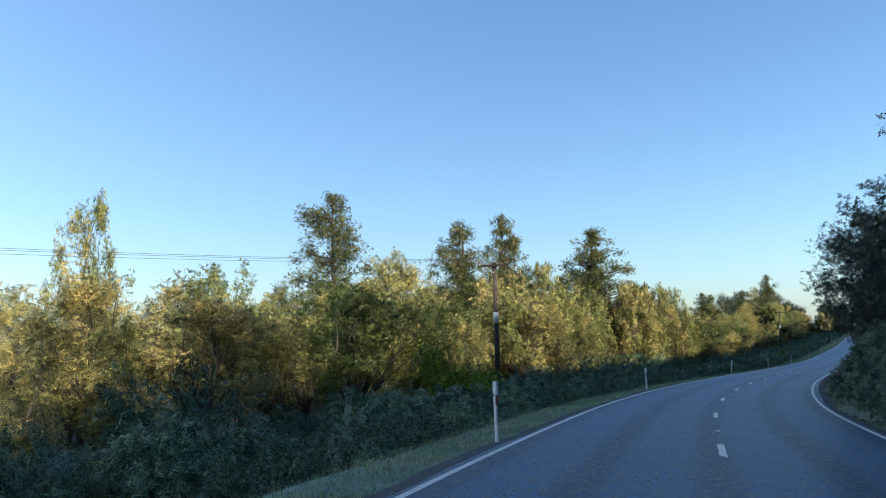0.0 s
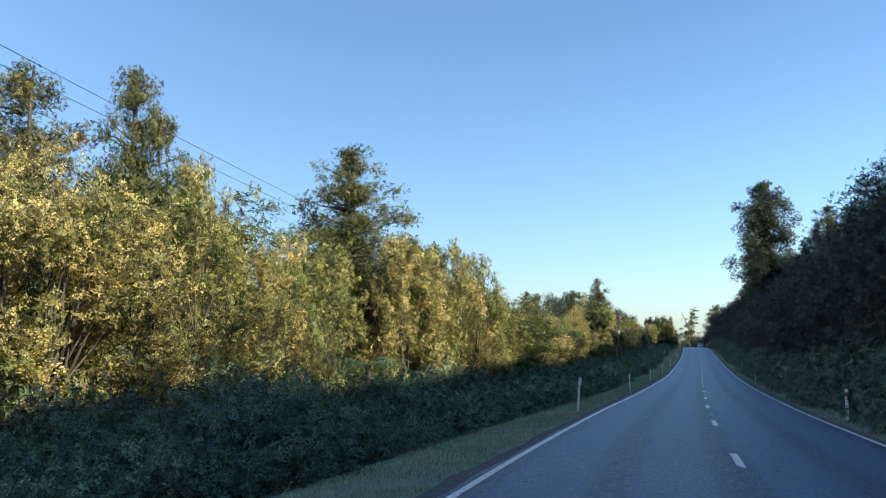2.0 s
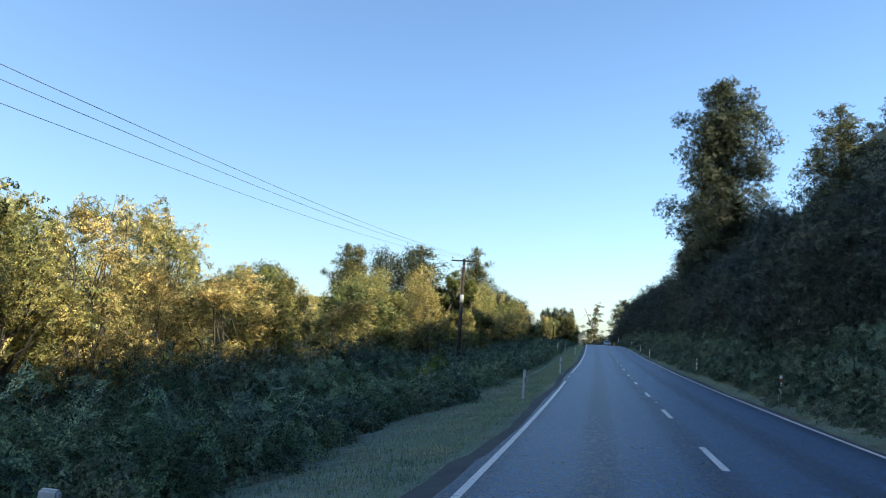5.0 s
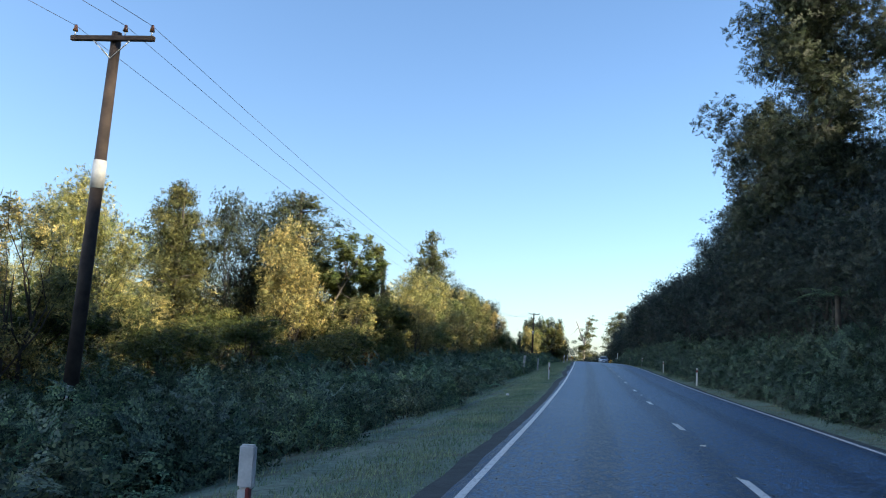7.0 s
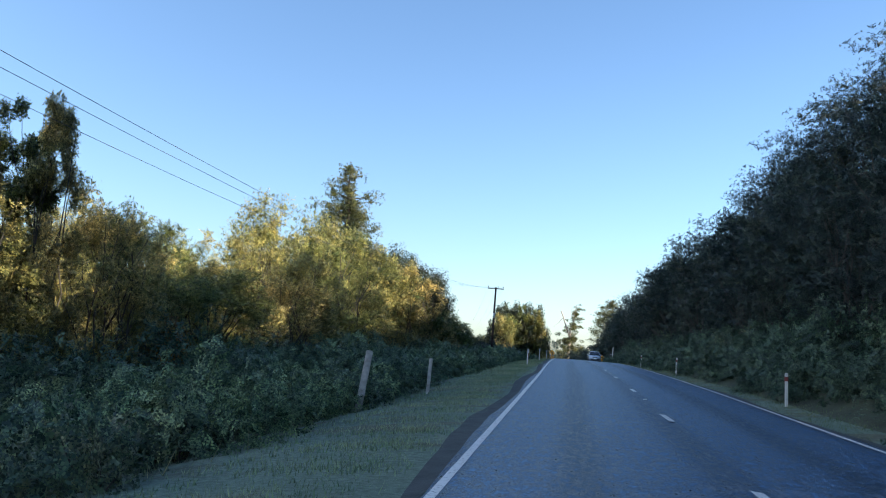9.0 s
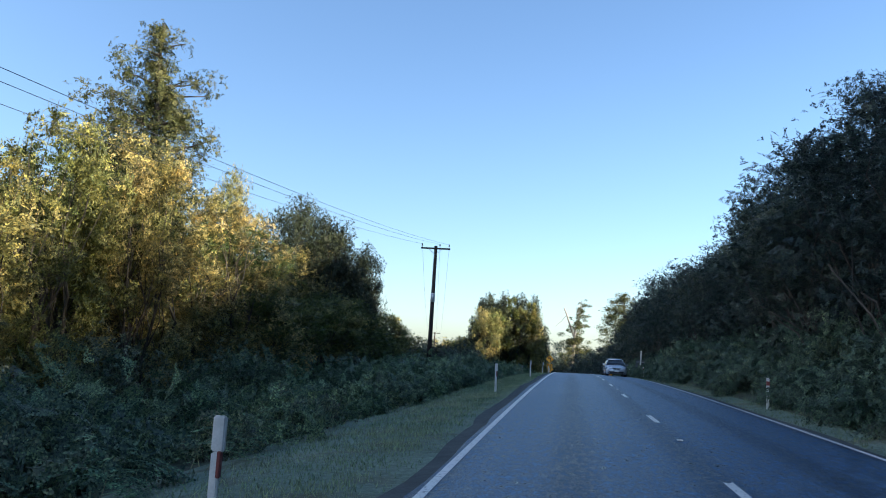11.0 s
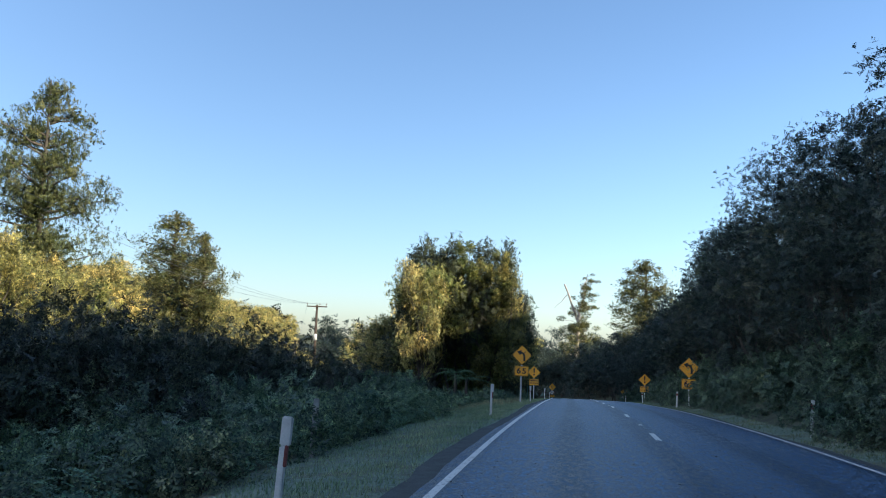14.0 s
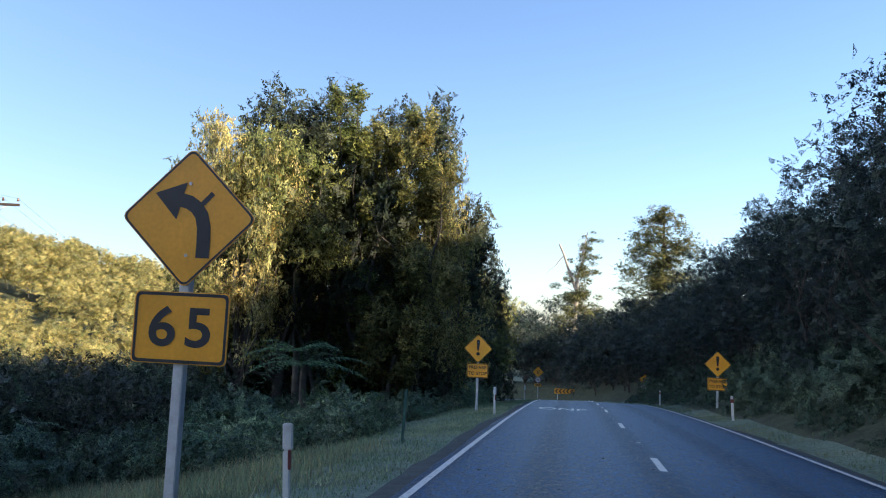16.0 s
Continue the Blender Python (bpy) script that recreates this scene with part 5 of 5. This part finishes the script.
for k in range(5):
    x = -1.4 + 0.54 * k
    part("chevron", plate([(x + 0.35, 0.95), (x + 0.6, 0.95), (x + 0.25, 1.275), (x + 0.6, 1.6), (x + 0.35, 1.6), (x, 1.275)], 0.001, -0.004), BLACK, board)
for x in (-1.0, 1.0):
    part("post", box((0.1, 0.1, 2.2), (x, 0.065, 0.55), 0.008), POST, chevron)

# painted word and studs on the road
x, z, i = mid(412.5)
lettering("painted_word", "ONE", 2.6, LINE, road, Matrix.Translation((x - 1.72, 412.3, z + 0.05)) @ Euler((-0.05, 0, 0)).to_matrix().to_4x4(), 0.36)
stud = box((0.1, 0.1, 0.02), (0, 0, 0.006), 0.008)
stud_mesh = bpy.data.meshes.new("road_stud")
stud.to_mesh(stud_mesh), stud.free()
stud_mesh.materials.append(WHITE)
for k in range(-4, 46, 2):
    y = float(np.interp(k + 0.5, DASH_K, DASH_Y))
    x, z, i = mid(y)
    ob = new("road_stud", stud_mesh)
    ob.parent, ob.location = road, (x + 0.02, y, z + 0.05)


# power poles and lines
def power_pole(x, y, top, lean=0.0, turn=0.0, dip=0.0):
    z = float(land(x, y)[0])
    h = top - z
    ob = thing("power_pole", "dark timber power pole with a crossarm and pale band", "power pole", "power poles", at_place(x, y, z, turn, lean))
    part("pole", rod((0, 0, -0.6), (0, 0, h), 0.17, 0.105, 14), TIMBER, ob)
    part("band", rod((0, 0, h - 3.38 - dip), (0, 0, h - 2.78 - dip), 0.145, 0.14, 14), WHITE, ob, "pale reflective band")
    part("tag", box((0.05, 0.01, 0.3), (0.05, -0.16, 1.6), 0.003), WHITE, ob)
    arm = part("crossarm", box((1.95, 0.1, 0.11), (0, -0.14, h - 0.18), 0.012), TIMBER, ob)
    for s in (-1, 1):
        part("brace", rod((s * 0.42, -0.16, h - 0.24), (0, -0.13, h - 0.62), 0.016, sides=6), STEEL, ob)
    for px in (-0.9, 0.28, 0.9):
        pin = part("pin", rod((px, -0.14, h - 0.13), (px, -0.14, h + 0.0), 0.012, sides=6), STEEL, arm)
        part("insulator", rod((px, -0.14, h - 0.02), (px, -0.14, h + 0.12), 0.055, 0.03, 10), PORCELAIN, arm)
    bpy.context.view_layer.update()
    return [ob.matrix_basis @ Vector((px, -0.14, h + 0.1)) for px in (-0.9, 0.28, 0.9)]


heads = [power_pole(x, y, top, lean, turn, dip) for x, y, top, lean, turn, dip in (
    (-42, -68, 6.5, 0, -0.2, 0), (-19.2, 42.3, 4.2, 0.0, -0.1, 0), (-19.85, 182.8, 3.8, 0.025, 0.0, 0.05), (-18.9, 315.8, 6.0, 0.012, 0.06, 0.36), (-34.6, 409.9, 2.7, 0, 0.25, 0), (-75, 520, -1.0, 0, 0.3, 0))]
for w in range(3):
    pts = []
    for a, b in zip(heads[:-1], heads[1:]):
        a, b = a[w], b[w]
        sag = 0.021 * (b - a).length
        for s in np.linspace(0, 1, 28)[:-1]:
            p = a.lerp(b, s)
            pts.append((p.x, p.y, p.z - 4 * sag * s * (1 - s)))
    pts.append(tuple(heads[-1][w]))
    v, f, _ = tube(np.array(pts), np.full(len(pts), 0.0065), 4)
    tagged(new("power_line", mesh_np("power_line", v, f, WIRE)), "thin sagging overhead power line between timber poles", "power line", "power lines")

# ---- the oncoming car, standing in its lane ----
SILVER = plain("silver_car_paint", (0.5, 0.55, 0.61), 0.25, 0.5, vary=0.06, scale=2)
TRIM = plain("black_plastic_trim", (0.02, 0.02, 0.022), 0.55, vary=0.2)
RUBBER = plain("tyre_rubber", (0.018, 0.018, 0.018), 0.85, vary=0.3)
CHROME = plain("chrome", (0.7, 0.7, 0.72), 0.15, 1.0, vary=0.05)
LAMP = plain("headlight_lens", (0.1, 0.12, 0.14), 0.08, 0.0, vary=0.4, scale=14)
CLOTH = plain("dark_seat_cloth", (0.04, 0.04, 0.045), 0.9, vary=0.2)
GLASS, _, _, gb = material("tinted_car_glass", 0.03)
gb.inputs["Base Color"].default_value = (0.1, 0.13, 0.16, 1)
gb.inputs["Transmission Weight"].default_value, gb.inputs["IOR"].default_value = 0.8, 1.45


def loft(rings, smooth=True, caps=True):
    """Skin a row of closed rings of equal length."""
    bm = bmesh.new()
    rows = [[bm.verts.new(p) for p in ring] for ring in rings]
    for a, b in zip(rows[:-1], rows[1:]):
        for i in range(len(a)):
            j = (i + 1) % len(a)
            bm.faces.new((a[i], a[j], b[j], b[i]))
    if caps:
        bm.faces.new(rows[0]), bm.faces.new(rows[-1])
    for f in bm.faces:
        f.smooth = smooth
    return bm


def shifted(bm, at):
    bmesh.ops.translate(bm, vec=Vector(at), verts=bm.verts[:])
    return bm


def station_wagon(at):
    ob = thing("station_wagon", "silver station wagon with roof rails driving in the other lane", "car", at=at)
    # lower body: y, half width, underside, shoulder height, top height, half width of the top
    form = ((-2.36, 0.56, 0.34, 0.52, 0.60, 0.50), (-2.30, 0.72, 0.24, 0.60, 0.70, 0.62), (-2.14, 0.83, 0.20, 0.64, 0.77, 0.68), (-1.75, 0.875, 0.19, 0.70, 0.84, 0.70), (-1.2, 0.885, 0.19, 0.78, 0.92, 0.74),
            (-0.85, 0.89, 0.19, 0.84, 0.97, 0.80), (0.3, 0.89, 0.19, 0.87, 0.98, 0.82), (1.5, 0.885, 0.20, 0.89, 1.0, 0.80), (2.05, 0.86, 0.24, 0.9, 1.01, 0.76), (2.28, 0.78, 0.30, 0.86, 0.98, 0.68), (2.34, 0.66, 0.42, 0.8, 0.92, 0.56))
    rings = []
    for y, w, lo, sh, hi, tw in form:
        half = [(w * 0.93, lo), (w * 0.985, lo + 0.12), (w, (lo + sh) / 2 + 0.04), (w * 0.985, sh), (tw + 0.06, hi - 0.02), (tw * 0.5, hi + 0.015)]
        rings.append([(x, y, z) for x, z in half] + [(-x, y, z) for x, z in reversed(half)])
    body = part("body", loft(rings), SILVER, ob)
    # cabin glass: y at the waist and at the roof edge
    waist = ((-1.08, 0.80), (-0.2, 0.815), (1.0, 0.81), (1.9, 0.77), (2.2, 0.70))
    roof = ((-0.28, 0.56), (0.1, 0.585), (1.0, 0.585), (1.7, 0.56), (1.86, 0.53))
    rings = []
    for (ya, wa), (yb, wb) in zip(waist, roof):
        za = 0.955
        zb = 1.40
        rings.append([(wa, ya, za), ((wa + wb) / 2 + 0.03, (ya + yb) / 2, (za + zb) / 2 + 0.02), (wb, yb, zb), (-wb, yb, zb), (-(wa + wb) / 2 - 0.03, (ya + yb) / 2, (za + zb) / 2 + 0.02), (-wa, ya, za)])
    cabin = part("cabin_glass", loft(rings, False), GLASS, ob, "dark tinted windows")
    rings = []
    for y, w, z in ((-0.30, 0.555, 1.405), (-0.12, 0.59, 1.425), (0.4, 0.605, 1.45), (1.1, 0.6, 1.45), (1.7, 0.575, 1.43), (1.9, 0.54, 1.405)):
        rings.append([(w, y, z - 0.02), (w * 0.85, y, z + 0.015), (w * 0.4, y, z + 0.03), (-w * 0.4, y, z + 0.03), (-w * 0.85, y, z + 0.015), (-w, y, z - 0.02)])
    part("roof", loft(rings), SILVER, ob)
    for s in (-1, 1):
        for (a, b) in zip(waist, roof):
            y0, w0 = a
            y1, w1 = b
            if y0 == waist[1][0]:
                continue
            mat = SILVER if y0 in (waist[0][0], waist[4][0]) else TRIM
            part("pillar", rod((s * (w0 + 0.005), y0, 0.95), (s * (w1 + 0.01), y1, 1.41), 0.032, 0.028, 8), mat, ob)
        part("roof_rail", rod((s * 0.6, -0.1, 1.475), (s * 0.6, 1.7, 1.475), 0.018, sides=8), CHROME, ob)
        for y in (-0.08, 0.8, 1.68):
            part("rail_foot", box((0.03, 0.08, 0.05), (s * 0.6, y, 1.45), 0.008), TRIM, ob)
        mirror = part("mirror", shifted(box((0.2, 0.1, 0.13), (0, 0, 0), 0.035), (s * 0.98, -0.78, 1.0)), SILVER, ob)
        part("mirror_arm", box((0.12, 0.05, 0.04), (s * 0.86, -0.76, 0.96), 0.01), TRIM, ob)
        lamp = loft([[(s * (x + 0.012), y - 0.028, z) for x, y, z in ring] for ring in (
            ((0.50, -2.318, 0.60), (0.50, -2.312, 0.66), (0.52, -2.2, 0.70), (0.52, -2.2, 0.6)), ((0.66, -2.262, 0.60), (0.66, -2.245, 0.70), (0.66, -2.1, 0.74), (0.66, -2.1, 0.6)),
            ((0.80, -2.14, 0.615), (0.79, -2.10, 0.735), (0.76, -1.95, 0.77), (0.78, -1.95, 0.62)), ((0.872, -1.93, 0.655), (0.862, -1.90, 0.735), (0.84, -1.82, 0.76), (0.85, -1.82, 0.66)))])
        part("headlight", lamp, LAMP, ob, "smoky clear headlight")
        part("fog_lamp", rod((s * 0.66, -2.335, 0.33), (s * 0.66, -2.2, 0.33), 0.05, sides=12), LAMP, ob)
        part("side_strip", box((0.02, 2.6, 0.05), (s * 0.893, 0.2, 0.52), 0.006), TRIM, ob)
        part("tail_light", box((0.06, 0.2, 0.3), (s * 0.76, 2.2, 0.82), 0.02), RED, ob)
        for y in (-1.42, 1.30):
            part("wheel_arch", rod((s * 0.6, y, 0.34), (s * 0.897, y, 0.34), 0.375, sides=26), TRIM, ob)
            wheel = part("wheel", rod((s * 0.69, y, 0.315), (s * 0.905, y, 0.315), 0.315, sides=28), RUBBER, ob, "black tyre")
            rim = part("rim", rod((s * 0.80, y, 0.315), (s * 0.912, y, 0.315), 0.215, sides=24), SILVER, wheel, "silver alloy rim")
            for k in range(5):
                a = 2 * math.pi * k / 5
                part("gap", rod((s * 0.909, y + 0.13 * math.cos(a), 0.315 + 0.13 * math.sin(a)), (s * 0.9145, y + 0.13 * math.cos(a), 0.315 + 0.13 * math.sin(a)), 0.048, sides=8), TRIM, wheel)
    part("grille", loft([[(x, y, z) for x, z in ((-0.34, 0.685), (0.34, 0.685), (0.22, 0.585), (-0.22, 0.585))] for y in (-2.375, -2.2)], False), TRIM, ob)
    part("grille_trim", loft([[(x, y, z) for x, z in ((-0.37, 0.705), (0.37, 0.705), (0.35, 0.685), (-0.35, 0.685))] for y in (-2.38, -2.2)], False), CHROME, ob)
    part("badge", rod((0, -2.385, 0.645), (0, -2.36, 0.645), 0.055, sides=16), CHROME, ob)
    part("intake", loft([[(x, y, z) for x, z in ((-0.62, 0.43), (0.62, 0.43), (0.54, 0.28), (-0.54, 0.28))] for y in (-2.368, -2.2)], False), TRIM, ob)
    part("bumper_lip", box((1.3, 0.12, 0.05), (0, -2.27, 0.225), 0.02), TRIM, ob)
    part("number_plate", box((0.36, 0.012, 0.12), (0, -2.382, 0.465), 0.004), WHITE, ob, "pale plate")
    part("wiper", rod((-0.5, -1.07, 0.985), (0.1, -0.98, 1.02), 0.01, sides=6), TRIM, ob)
    part("bonnet_seam", box((1.25, 0.012, 0.012), (0, -2.05, 0.79), 0.0), TRIM, ob)
    part("dashboard", box((1.4, 0.4, 0.2), (0, -0.75, 0.92), 0.05), TRIM, ob)
    for s in (-0.38, 0.38):
        seat = part("seat", box((0.48, 0.16, 0.7), (s, 0.3, 0.85), 0.06), CLOTH, ob)
        part("headrest", box((0.26, 0.1, 0.16), (s, 0.33, 1.25), 0.04), CLOTH, seat)
    return ob


station_wagon(at_place(-6.12, 334.6, mid(334.6)[1] - 0.01, 0.02))
